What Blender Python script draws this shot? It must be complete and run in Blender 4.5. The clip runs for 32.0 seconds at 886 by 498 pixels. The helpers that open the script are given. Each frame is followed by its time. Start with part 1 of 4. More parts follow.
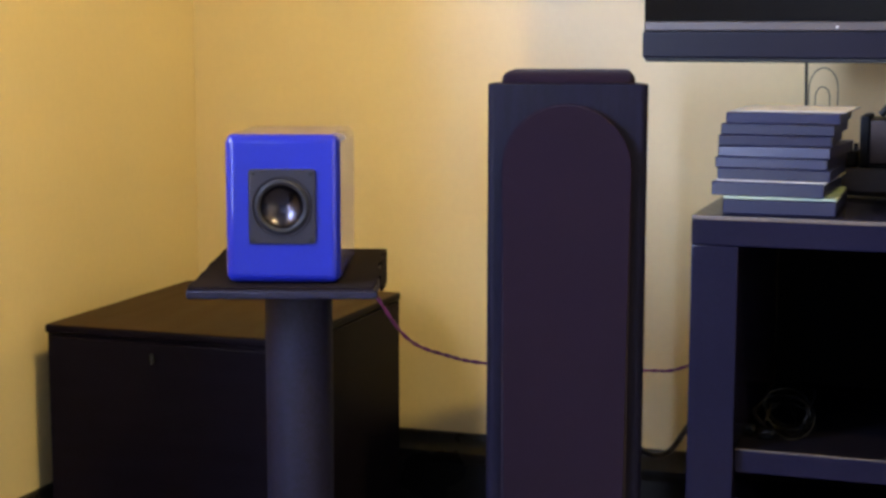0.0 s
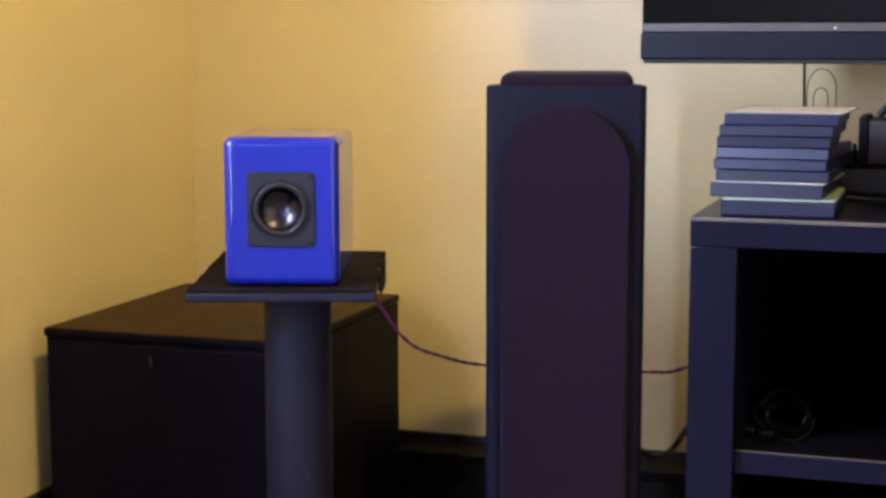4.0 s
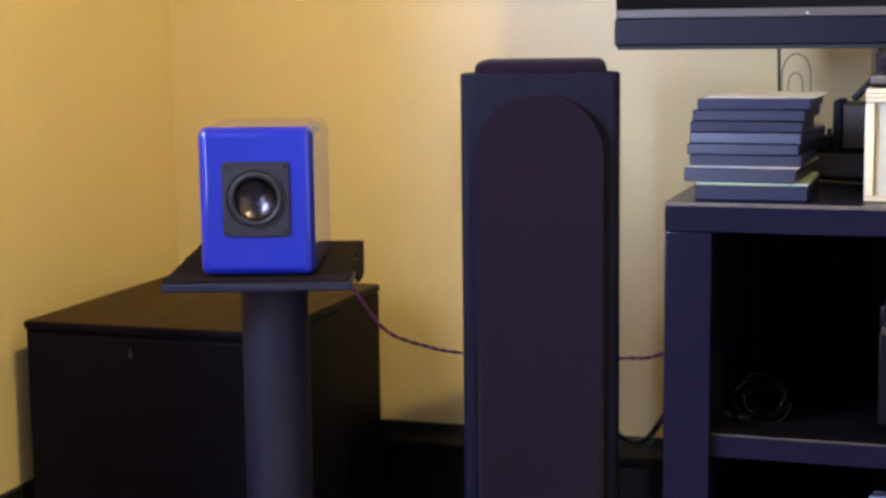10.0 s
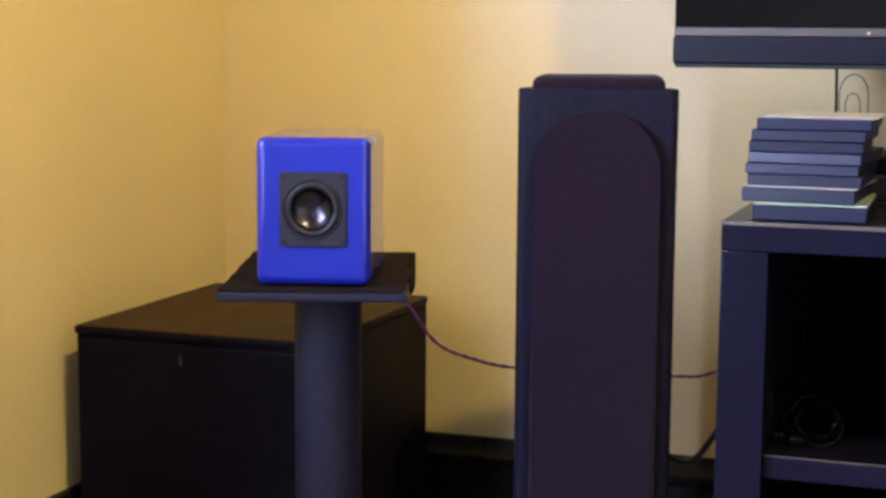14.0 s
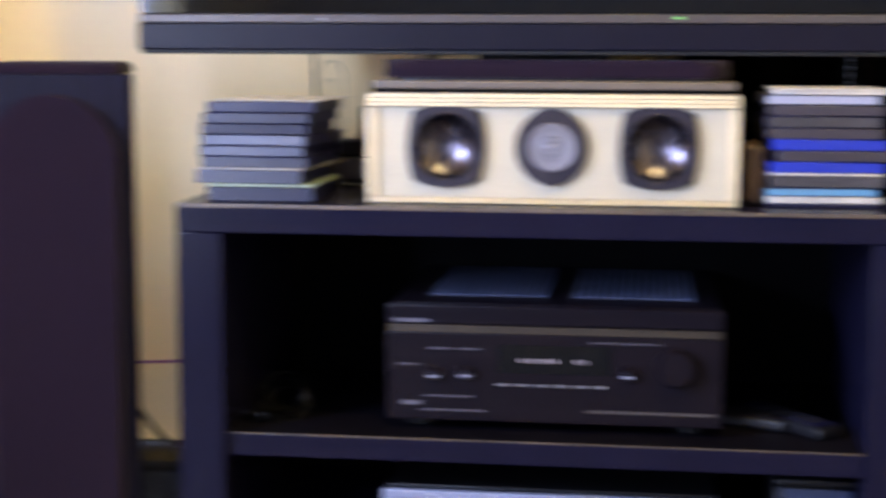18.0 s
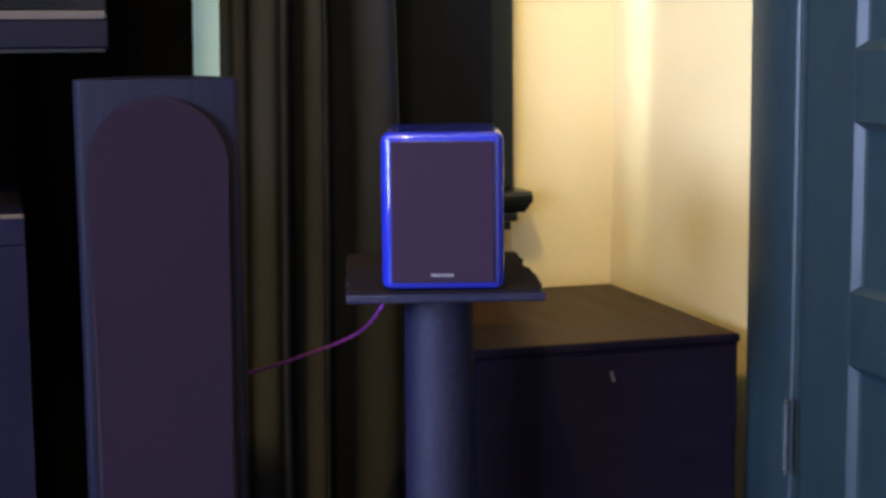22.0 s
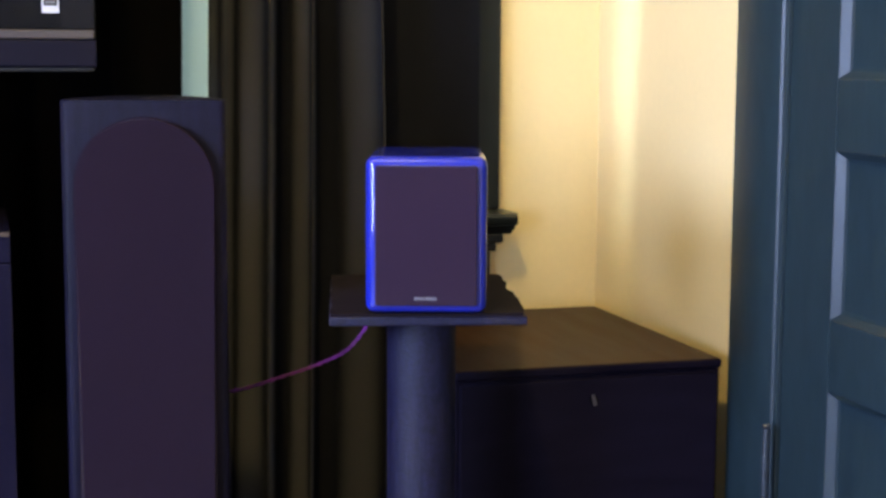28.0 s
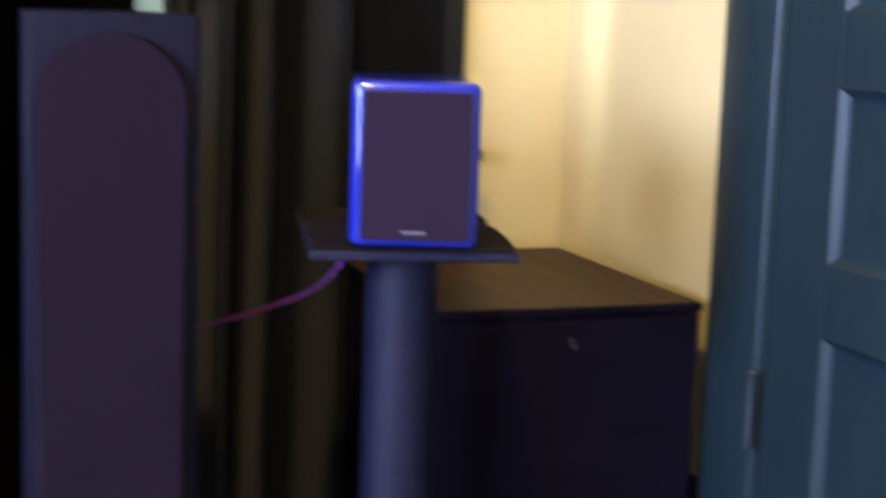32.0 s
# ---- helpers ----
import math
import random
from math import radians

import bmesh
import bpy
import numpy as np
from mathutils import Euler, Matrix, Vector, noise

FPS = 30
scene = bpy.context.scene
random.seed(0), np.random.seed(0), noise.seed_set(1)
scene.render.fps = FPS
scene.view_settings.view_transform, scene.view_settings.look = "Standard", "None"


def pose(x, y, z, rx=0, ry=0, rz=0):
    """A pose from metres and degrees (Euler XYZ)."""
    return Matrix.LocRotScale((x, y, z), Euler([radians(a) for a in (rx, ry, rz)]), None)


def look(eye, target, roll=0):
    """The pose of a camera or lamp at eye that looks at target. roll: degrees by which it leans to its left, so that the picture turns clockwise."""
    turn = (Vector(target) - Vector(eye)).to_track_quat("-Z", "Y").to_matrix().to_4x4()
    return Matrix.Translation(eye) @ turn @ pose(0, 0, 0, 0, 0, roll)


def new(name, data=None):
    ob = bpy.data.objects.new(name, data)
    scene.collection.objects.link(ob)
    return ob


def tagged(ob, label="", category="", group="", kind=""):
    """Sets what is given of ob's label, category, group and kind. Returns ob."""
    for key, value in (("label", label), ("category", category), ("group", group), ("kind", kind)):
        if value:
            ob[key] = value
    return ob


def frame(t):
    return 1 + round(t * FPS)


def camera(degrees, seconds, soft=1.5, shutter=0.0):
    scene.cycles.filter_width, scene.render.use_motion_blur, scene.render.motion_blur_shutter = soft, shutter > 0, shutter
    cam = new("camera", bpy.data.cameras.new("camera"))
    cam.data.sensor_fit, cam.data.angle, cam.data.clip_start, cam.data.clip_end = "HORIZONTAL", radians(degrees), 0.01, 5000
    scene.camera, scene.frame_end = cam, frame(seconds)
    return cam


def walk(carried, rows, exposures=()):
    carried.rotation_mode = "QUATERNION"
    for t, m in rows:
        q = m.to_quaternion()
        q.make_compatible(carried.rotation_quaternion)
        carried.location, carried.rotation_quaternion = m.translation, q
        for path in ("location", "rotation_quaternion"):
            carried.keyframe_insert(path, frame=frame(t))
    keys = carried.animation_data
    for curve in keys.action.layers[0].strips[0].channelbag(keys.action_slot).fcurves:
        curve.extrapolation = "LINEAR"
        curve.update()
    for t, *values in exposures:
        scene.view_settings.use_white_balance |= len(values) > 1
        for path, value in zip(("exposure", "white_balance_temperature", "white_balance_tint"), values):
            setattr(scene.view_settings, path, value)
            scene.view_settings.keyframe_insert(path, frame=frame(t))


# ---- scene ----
cam = camera(31.4, 32.0, soft=3.0, shutter=1.0)
PATH = [
    (0, (0.011, -0.136, 0.934), (-0.62, 1.742, 0.667), 0.1),
    (0.5, (0.013, -0.131, 0.935), (-0.616, 1.748, 0.663), 0.1),
    (1, (0.013, -0.136, 0.933), (-0.614, 1.744, 0.667), 0.1),
    (1.5, (0.01, -0.133, 0.934), (-0.626, 1.744, 0.664), 0.0),
    (2, (0.01, -0.134, 0.935), (-0.617, 1.746, 0.665), 0.1),
    (2.5, (0.012, -0.135, 0.935), (-0.619, 1.743, 0.666), 0.1),
    (3, (0.01, -0.134, 0.934), (-0.621, 1.745, 0.669), -0.0),
    (3.5, (0.011, -0.135, 0.935), (-0.618, 1.745, 0.668), -0.1),
    (5.5, (0.01, -0.136, 0.938), (-0.627, 1.742, 0.675), 0.0),
    (6, (0.01, -0.134, 0.938), (-0.628, 1.743, 0.678), -0.1),
    (6.5, (0.011, -0.135, 0.938), (-0.629, 1.742, 0.683), -0.0),
    (7, (0.013, -0.134, 0.937), (-0.627, 1.743, 0.678), -0.2),
    (7.5, (0.012, -0.132, 0.938), (-0.625, 1.745, 0.675), -0.2),
    (8, (0.014, -0.134, 0.936), (-0.623, 1.744, 0.674), -0.2),
    (8.5, (0.015, -0.147, 0.951), (-0.618, 1.736, 0.718), -0.9),
    (9, (0.036, -0.144, 0.948), (-0.587, 1.741, 0.705), -0.8),
    (9.5, (0.039, -0.135, 0.933), (-0.58, 1.746, 0.658), -0.8),
    (10, (0.033, -0.136, 0.93), (-0.587, 1.746, 0.655), -0.7),
    (10.5, (0.033, -0.135, 0.927), (-0.581, 1.748, 0.651), -0.7),
    (11, (0.03, -0.136, 0.927), (-0.585, 1.747, 0.656), -0.7),
    (11.5, (0.028, -0.137, 0.927), (-0.594, 1.744, 0.656), -0.7),
    (12, (0.028, -0.141, 0.934), (-0.6, 1.74, 0.674), -0.4),
    (12.5, (0.012, -0.137, 0.92), (-0.634, 1.734, 0.637), -0.2),
    (13, (0.005, -0.139, 0.921), (-0.653, 1.728, 0.636), 0.0),
    (13.5, (0.0, -0.141, 0.923), (-0.662, 1.727, 0.652), 0.6),
    (14, (0.003, -0.143, 0.933), (-0.655, 1.728, 0.672), 0.4),
    (14.5, (0.007, -0.144, 0.934), (-0.646, 1.729, 0.677), 0.4),
    (16.5, (0.038, -0.13, 0.924), (-0.594, 1.751, 0.672), -0.2),
    (17, (0.109, -0.123, 0.919), (-0.436, 1.786, 0.675), -0.1),
    (17.5, (0.194, -0.115, 0.914), (-0.213, 1.828, 0.671), 0.4),
    (18, (0.284, -0.108, 0.91), (0.025, 1.859, 0.656), 0.2),
    (18.3, (0.337, -0.104, 0.908), (0.19, 1.876, 0.663), -0.1),
    (18.5, (0.37, -0.101, 0.907), (0.285, 1.88, 0.649), -0.0),
    (18.8, (0.417, -0.098, 0.906), (0.41, 1.885, 0.641), -0.4),
    (19, (0.445, -0.096, 0.905), (0.486, 1.886, 0.639), -0.3),
    (19.5, (0.505, -0.091, 0.904), (0.66, 1.882, 0.62), -0.3),
    (20, (0.547, -0.089, 0.904), (0.799, 1.876, 0.628), -0.4),
    (20.5, (0.572, -0.087, 0.905), (0.944, 1.859, 0.633), -0.3),
    (21, (0.584, -0.088, 0.907), (1.039, 1.841, 0.635), -0.9),
    (21.5, (0.588, -0.09, 0.909), (1.107, 1.823, 0.641), -1.1),
    (22, (0.588, -0.091, 0.91), (1.131, 1.817, 0.649), -0.5),
    (22.5, (0.593, -0.095, 0.912), (1.163, 1.804, 0.651), 0.1),
    (23, (0.599, -0.097, 0.91), (1.173, 1.801, 0.649), 0.1),
    (23.5, (0.595, -0.098, 0.909), (1.166, 1.8, 0.642), -0.1),
    (24, (0.598, -0.104, 0.911), (1.167, 1.796, 0.649), -0.0),
    (24.5, (0.596, -0.102, 0.91), (1.167, 1.798, 0.652), 0.1),
    (25, (0.598, -0.103, 0.914), (1.167, 1.797, 0.656), 0.2),
    (25.5, (0.598, -0.102, 0.916), (1.168, 1.798, 0.66), 0.3),
    (27.5, (0.593, -0.102, 0.923), (1.154, 1.801, 0.677), 0.3),
    (28, (0.593, -0.104, 0.925), (1.148, 1.801, 0.68), 0.3),
    (28.5, (0.586, -0.1, 0.922), (1.146, 1.805, 0.683), 0.4),
    (29, (0.582, -0.095, 0.927), (1.131, 1.813, 0.692), 0.3),
    (29.5, (0.582, -0.102, 0.944), (1.114, 1.812, 0.716), -0.3),
    (30, (0.582, -0.109, 0.956), (1.1, 1.811, 0.744), -1.1),
    (30.5, (0.586, -0.127, 0.955), (1.077, 1.801, 0.743), -0.8),
    (31, (0.585, -0.118, 0.956), (1.086, 1.804, 0.725), -0.5),
    (31.5, (0.564, -0.085, 0.916), (1.094, 1.825, 0.652), -0.6),
    (31.8, (0.548, -0.026, 0.908), (1.137, 1.862, 0.610), 0.7),
    (32, (0.521, 0.032, 0.892), (1.203, 1.887, 0.583), 2.0),
]
walk(cam, [(t, look(eye, target, roll)) for t, eye, target, roll in PATH], [(0, -0.10, 6230, 8), (7.5, -0.10, 6230, 8), (9, -0.28, 6330, 9), (10, -0.10, 6230, 8), (12, -0.02, 6210, 8), (15.5, -0.08, 6230, 8), (17, -0.16, 6290, 9), (18.5, 0.04, 6410, 10), (21, 0.05, 6110, 8), (24, 0.1, 6130, 8), (28, 0.06, 6180, 8), (32, 0.08, 6130, 8)])

# ---- light ----
WARM, COOL = (1.0, 0.735, 0.28), (0.49, 0.595, 1.0)
world = bpy.data.worlds.new("world")
scene.world = world
world.use_nodes = True
sky = world.node_tree.nodes.new("ShaderNodeTexSky")
sky.sky_type, sky.sun_disc = "NISHITA", False
sky.sun_elevation, sky.sun_rotation = radians(28), radians(250)
world.node_tree.links.new(sky.outputs[0], world.node_tree.nodes["Background"].inputs[0])
world.node_tree.nodes["Background"].inputs[1].default_value = 0.15

# daylight from the windows beside and behind the camera: two in the west wall, one in the south wall
for eye, way, width, height, power in (((-1.52, 0.49, 1.40), (1, 0, 0), 0.66, 0.80, 192), ((-1.47, -0.76, 0.87), (1, 0, 0), 0.86, 1.02, 153), ((-0.60, -2.64, 1.78), (0, 1, 0), 1.0, 0.84, 9)):
    lamp = bpy.data.lights.new("window_light", "AREA")
    lamp.shape, lamp.size, lamp.size_y, lamp.energy, lamp.color = "RECTANGLE", width, height, power, COOL
    new("window_light", lamp).matrix_world = look(eye, Vector(eye) + Vector(way))
# warm bulb of the ceiling lamp
LAMP_X, LAMP_Y = 0.45, 0.686
bulb = bpy.data.lights.new("bulb_light", "POINT")
bulb.energy, bulb.color, bulb.shadow_soft_size = 180, WARM, 0.05
new("bulb_light", bulb).location = (LAMP_X, LAMP_Y, 2.88)
# dim daylight behind the blind of the curtained window
back = bpy.data.lights.new("blind_light", "AREA")
back.shape, back.size, back.size_y, back.energy, back.color = "RECTANGLE", 0.36, 1.3, 3.4, (0.98, 1.0, 0.97)
new("blind_light", back).matrix_world = look((1.135, 2.60, 1.38), (1.135, 1.0, 1.38))
# the same daylight leaking sideways past the blind's edge, behind the curtain
leak = bpy.data.lights.new("leak_light", "AREA")
leak.shape, leak.size, leak.size_y, leak.energy, leak.color = "RECTANGLE", 0.024, 1.3, 4.2, (0.76, 0.88, 1.0)
new("leak_light", leak).matrix_world = look((1.30, 2.484, 1.38), (1.632, 2.36, 1.38))


# ---- materials ----
def mat(name, color, rough=0.5, metal=0.0, vary=0.12, scale=6.0, bump=0.0, fine=220.0, coat=0.0, stretch=(1, 1, 1), tint=None, spread=0.0, sheen=0.0, gloss=0.5):
    """A surface with large stains, fine grain and relief in object space; spread varies it from piece to piece."""
    m = bpy.data.materials.new(name)
    m.use_nodes = True
    n, link = m.node_tree.nodes, m.node_tree.links.new
    b = n["Principled BSDF"]
    b.inputs["Metallic"].default_value = metal
    b.inputs["Specular IOR Level"].default_value = gloss
    b.inputs["Coat Weight"].default_value = coat
    b.inputs["Coat Roughness"].default_value = 0.04
    b.inputs["Sheen Weight"].default_value = sheen
    tc, mp = n.new("ShaderNodeTexCoord"), n.new("ShaderNodeMapping")
    mp.inputs["Scale"].default_value = stretch
    link(tc.outputs["Object"], mp.inputs[0])
    big, small = n.new("ShaderNodeTexNoise"), n.new("ShaderNodeTexNoise")
    big.inputs["Scale"].default_value, big.inputs["Detail"].default_value = scale, 4
    small.inputs["Scale"].default_value, small.inputs["Detail"].default_value = fine, 3
    link(mp.outputs[0], big.inputs[0]), link(mp.outputs[0], small.inputs[0])
    both = n.new("ShaderNodeMath")
    both.operation = "ADD"
    link(big.outputs[0], both.inputs[0]), link(small.outputs[0], both.inputs[1])
    fit = n.new("ShaderNodeMapRange")
    fit.inputs[1].default_value, fit.inputs[2].default_value = 0.6, 1.4
    link(both.outputs[0], fit.inputs[0])
    mix = n.new("ShaderNodeMix")
    mix.data_type = "RGBA"
    dark = tint or tuple(c * (1 - 2 * vary) for c in color)
    mix.inputs[6].default_value, mix.inputs[7].default_value = (*dark, 1), (*(min(1, c * (1 + vary)) for c in color), 1)
    link(fit.outputs[0], mix.inputs[0])
    out = mix.outputs[2]
    if spread:
        info, hsv, rng = n.new("ShaderNodeObjectInfo"), n.new("ShaderNodeHueSaturation"), n.new("ShaderNodeMapRange")
        rng.inputs[3].default_value, rng.inputs[4].default_value = 1 - spread, 1 + spread
        link(info.outputs["Random"], rng.inputs[0]), link(rng.outputs[0], hsv.inputs["Value"])
        link(out, hsv.inputs["Color"])
        out = hsv.outputs[0]
    link(out, b.inputs["Base Color"])
    rr = n.new("ShaderNodeMapRange")
    rr.inputs[3].default_value, rr.inputs[4].default_value = max(0.02, rough * 0.82), min(1, rough * 1.18)
    link(big.outputs[0], rr.inputs[0]), link(rr.outputs[0], b.inputs["Roughness"])
    if bump:
        bp = n.new("ShaderNodeBump")
        bp.inputs["Strength"].default_value, bp.inputs["Distance"].default_value = min(1, bump), 0.0012
        link(small.outputs[0], bp.inputs["Height"]), link(bp.outputs[0], b.inputs["Normal"])
    return m


def glow(name, color, strength):
    m = mat(name, (0.02, 0.02, 0.02), 0.4)
    b = m.node_tree.nodes["Principled BSDF"]
    b.inputs["Emission Color"].default_value, b.inputs["Emission Strength"].default_value = (*color, 1), strength
    return m


M_WALL = mat("yellow_wall_paint", (0.74, 0.595, 0.295), 0.36, vary=0.02, scale=2.2, bump=0.12, fine=90)
M_LOWBOUNCE = mat("grey_low_bounce_wall", (0.27, 0.28, 0.29), 0.6, vary=0.03, scale=2.2, bump=0.12, fine=90)
M_CEIL = mat("ceiling_paint", (0.26, 0.26, 0.25), 0.8, vary=0.04, scale=3, bump=0.2)
M_FLOOR = mat("grey_brown_floor_wood", (0.15, 0.13, 0.11), 0.35, vary=0.3, scale=4, bump=0.2, fine=60, stretch=(1, 8, 1))
M_TRIM = mat("black_green_gloss_paint", (0.0115, 0.0108, 0.0102), 0.28, vary=0.2, scale=9, bump=0.25, fine=70, gloss=0.2)
M_DOOR = mat("teal_door_paint", (0.0138, 0.0252, 0.0310), 0.36, vary=0.12, scale=5, bump=0.3, fine=55, stretch=(1, 1, 0.35), gloss=0.32)
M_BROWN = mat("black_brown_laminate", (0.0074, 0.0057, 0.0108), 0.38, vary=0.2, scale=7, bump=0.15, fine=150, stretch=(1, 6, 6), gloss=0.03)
M_CABTOP_LIT = mat("lit_brown_laminate_top", (0.037, 0.0175, 0.0075), 0.45, vary=0.12, scale=5, bump=0.2, fine=130, stretch=(7, 0.8, 1), gloss=0.07)
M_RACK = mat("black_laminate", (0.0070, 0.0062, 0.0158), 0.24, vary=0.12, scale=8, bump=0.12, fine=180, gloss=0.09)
# the rack's laminate again, darkened for the shade inside it
M_SHELF_SHADED = mat("shaded_shelf_laminate", (0.0034, 0.0029, 0.0046), 0.45, vary=0.2, scale=8, bump=0.12, fine=180, gloss=0.05)
M_TOWER = mat("black_ash_vinyl", (0.0068, 0.0060, 0.0160), 0.5, vary=0.4, scale=18, bump=0.55, fine=260, stretch=(5, 5, 0.35), gloss=0.08)
M_GRILLE = mat("plum_grille_cloth", (0.0104, 0.0055, 0.0127), 0.92, vary=0.1, scale=8, bump=0.6, fine=900, sheen=0.06, gloss=0.06)
M_GRILLE2 = mat("grey_plum_grille_cloth", (0.0178, 0.0090, 0.0235), 0.9, vary=0.06, scale=8, bump=0.5, fine=1100, sheen=0.09, gloss=0.1)
M_BLUE = mat("cobalt_blue_lacquer", (0.010, 0.017, 0.29), 0.32, vary=0.05, scale=5, coat=1.0, gloss=0.12)
M_STAND = mat("textured_black_powder_coat", (0.0095, 0.0090, 0.0290), 0.5, vary=0.45, scale=150, bump=1.0, fine=420, gloss=0.25)
M_MAT = mat("black_felt_mat", (0.0090, 0.0055, 0.0068), 0.95, vary=0.25, scale=40, bump=0.8, fine=500, gloss=0.1)
M_FRAME = mat("black_plastic", (0.006, 0.006, 0.0075), 0.42, vary=0.1, scale=15, bump=0.1, fine=300, gloss=0.25)
M_RUBBER = mat("black_rubber", (0.006, 0.006, 0.0065), 0.6, vary=0.1, scale=20, gloss=0.3)
M_CONE = mat("dark_metal_cone", (0.050, 0.046, 0.060), 0.25, metal=1.0, vary=0.06, scale=30)
M_CONE_SOFT = mat("brushed_metal_cone", (0.085, 0.076, 0.092), 0.27, metal=1.0, vary=0.06, scale=30)
M_STEEL = mat("worn_steel", (0.22, 0.22, 0.23), 0.32, metal=1.0, vary=0.15, scale=60)
M_HINGE = mat("worn_painted_hinge", (0.040, 0.050, 0.060), 0.35, metal=0.3, vary=0.4, scale=90)
M_SILVER = mat("silver_paint", (0.060, 0.050, 0.047), 0.35, metal=0.1, vary=0.05, scale=20)
M_TVBAR = mat("blue_black_gloss_plastic", (0.0060, 0.0052, 0.0118), 0.35, vary=0.1, scale=6, gloss=0.15)
M_SCREEN = mat("dark_screen_glass", (0.004, 0.004, 0.0045), 0.06, vary=0.05, scale=3, gloss=0.2)
M_BEZEL = mat("grey_black_gloss_bezel", (0.0065, 0.0058, 0.0066), 0.15, vary=0.06, scale=5, gloss=0.3)
# warm lamp highlight of the rack's edges as a colour
M_EDGE_HIGHLIGHT = mat("painted_edge_highlight", (0.085, 0.062, 0.044), 0.4, vary=0.3, scale=12)
M_OXIDE = mat("dark_brown_wood", (0.055, 0.031, 0.021), 0.5, vary=0.3, scale=25, bump=0.2)
M_WHITE = mat("white_label", (0.50, 0.50, 0.52), 0.5, vary=0.04, scale=40)
M_CREAM = mat("cream_maple_veneer", (0.41, 0.375, 0.28), 0.33, vary=0.05, scale=6, bump=0.12, fine=140, stretch=(0.4, 4, 6))
M_PLY = mat("maple_edge", (0.20, 0.165, 0.125), 0.42, vary=0.15, scale=10, bump=0.2, fine=120, stretch=(0.5, 3, 8))
M_SLAB = mat("dull_tan_plywood", (0.105, 0.082, 0.060), 0.45, vary=0.15, scale=10, bump=0.2, fine=120, stretch=(0.5, 3, 8))
M_FRAMEWOOD = mat("golden_maple_frame", (0.62, 0.53, 0.34), 0.36, vary=0.12, scale=7, bump=0.15, fine=140, stretch=(0.4, 4, 8))
M_DUSK = mat("mauve_brown_plastic", (0.105, 0.074, 0.064), 0.45, vary=0.15, scale=9)
M_DULLBOX = mat("dull_grey_brown_plastic", (0.105, 0.090, 0.092), 0.45, vary=0.12, scale=9)
M_WOOF = mat("mauve_black_plastic", (0.0200, 0.0165, 0.0235), 0.4, vary=0.12, scale=15, gloss=0.25)
M_FAINT = mat("faint_grey_print", (0.085, 0.08, 0.105), 0.5)
M_CURTAIN = mat("dark_brown_velvet", (0.0058, 0.0060, 0.0080), 0.85, vary=0.22, scale=5, bump=0.2, fine=400, sheen=0.12, gloss=0.03)
M_CURTAIN_BLACK = mat("near_black_curtain_cloth", (0.0016, 0.0014, 0.0014), 0.9, vary=0.2, scale=5, bump=0.4, fine=400, gloss=0.03)
M_PURPLE = mat("purple_cable_sleeve", (0.17, 0.026, 0.22), 0.45, vary=0.2, scale=60)
M_GLOSSWIRE = mat("glossy_black_cable", (0.0018, 0.0018, 0.002), 0.2, gloss=0.1)
M_WIRE = mat("black_cable", (0.012, 0.012, 0.013), 0.4)
M_BEIGE = mat("beige_raceway", (0.50, 0.42, 0.28), 0.5, vary=0.05)
M_CASE = mat("dark_disc_case", (0.0052, 0.0052, 0.0225), 0.34, vary=0.12, scale=14, spread=0.15)
M_PALECASE = mat("pale_disc_case", (0.0082, 0.0086, 0.0335), 0.3, vary=0.15, scale=14, spread=0.12)
M_SLEEVE = mat("printed_sleeve", (0.035, 0.032, 0.036), 0.4, vary=0.35, scale=30, spread=0.5)
M_PAPER = mat("pale_paper", (0.46, 0.43, 0.38), 0.6, vary=0.22, scale=40, spread=0.1)
M_BCASE = mat("blue_case", (0.015, 0.028, 0.30), 0.25, vary=0.08, scale=20)
M_LCASE = mat("light_blue_case", (0.09, 0.22, 0.36), 0.3, vary=0.08, scale=20)
M_DULLBLUE = mat("dull_blue_plastic", (0.022, 0.034, 0.075), 0.4, vary=0.15, scale=14)
M_GREEN = mat("pale_green_sleeve", (0.25, 0.31, 0.23), 0.4, vary=0.1, scale=20)
M_RECV = mat("brushed_black_metal", (0.0072, 0.0052, 0.0074), 0.36, metal=0.0, vary=0.1, scale=14, bump=0.15, fine=300, stretch=(0.2, 3, 6), gloss=0.06)
# blue reflected daylight on the vent slats, put into their colour
M_SLAT_SHEEN = mat("vent_slats_with_blue_sheen", (0.13, 0.155, 0.27), 0.4)
M_MAUVE = mat("grey_mauve_case", (0.032, 0.026, 0.033), 0.35, vary=0.15, scale=18, spread=0.2)
M_WINPAINT = mat("dark_green_window_paint", (0.008, 0.011, 0.0095), 0.3, vary=0.15, scale=9, bump=0.2, gloss=0.35)
M_BLIND = mat("pale_green_blind", (0.60, 0.70, 0.64), 0.7, vary=0.04, scale=10)
M_TEXT = glow("display_glow", (0.85, 0.72, 1.0), 0.5)
M_DIM = glow("dim_screen_digits", (0.25, 0.25, 0.38), 0.28)
M_RED = glow("red_indicator", (1.0, 0.08, 0.04), 0.9)
M_AMBER = glow("amber_display", (1.0, 0.42, 0.06), 0.7)
M_LED = glow("green_indicator", (0.3, 1.0, 0.2), 1.2)
M_COPPER = mat("copper_trim", (0.034, 0.025, 0.016), 0.4, metal=0.3)
M_DRIVER = mat("grey_driver_plastic", (0.0145, 0.0135, 0.022), 0.45, vary=0.1, scale=15, gloss=0.3)
M_SURROUND = mat("grey_rubber_surround", (0.010, 0.0095, 0.013), 0.5, gloss=0.3)
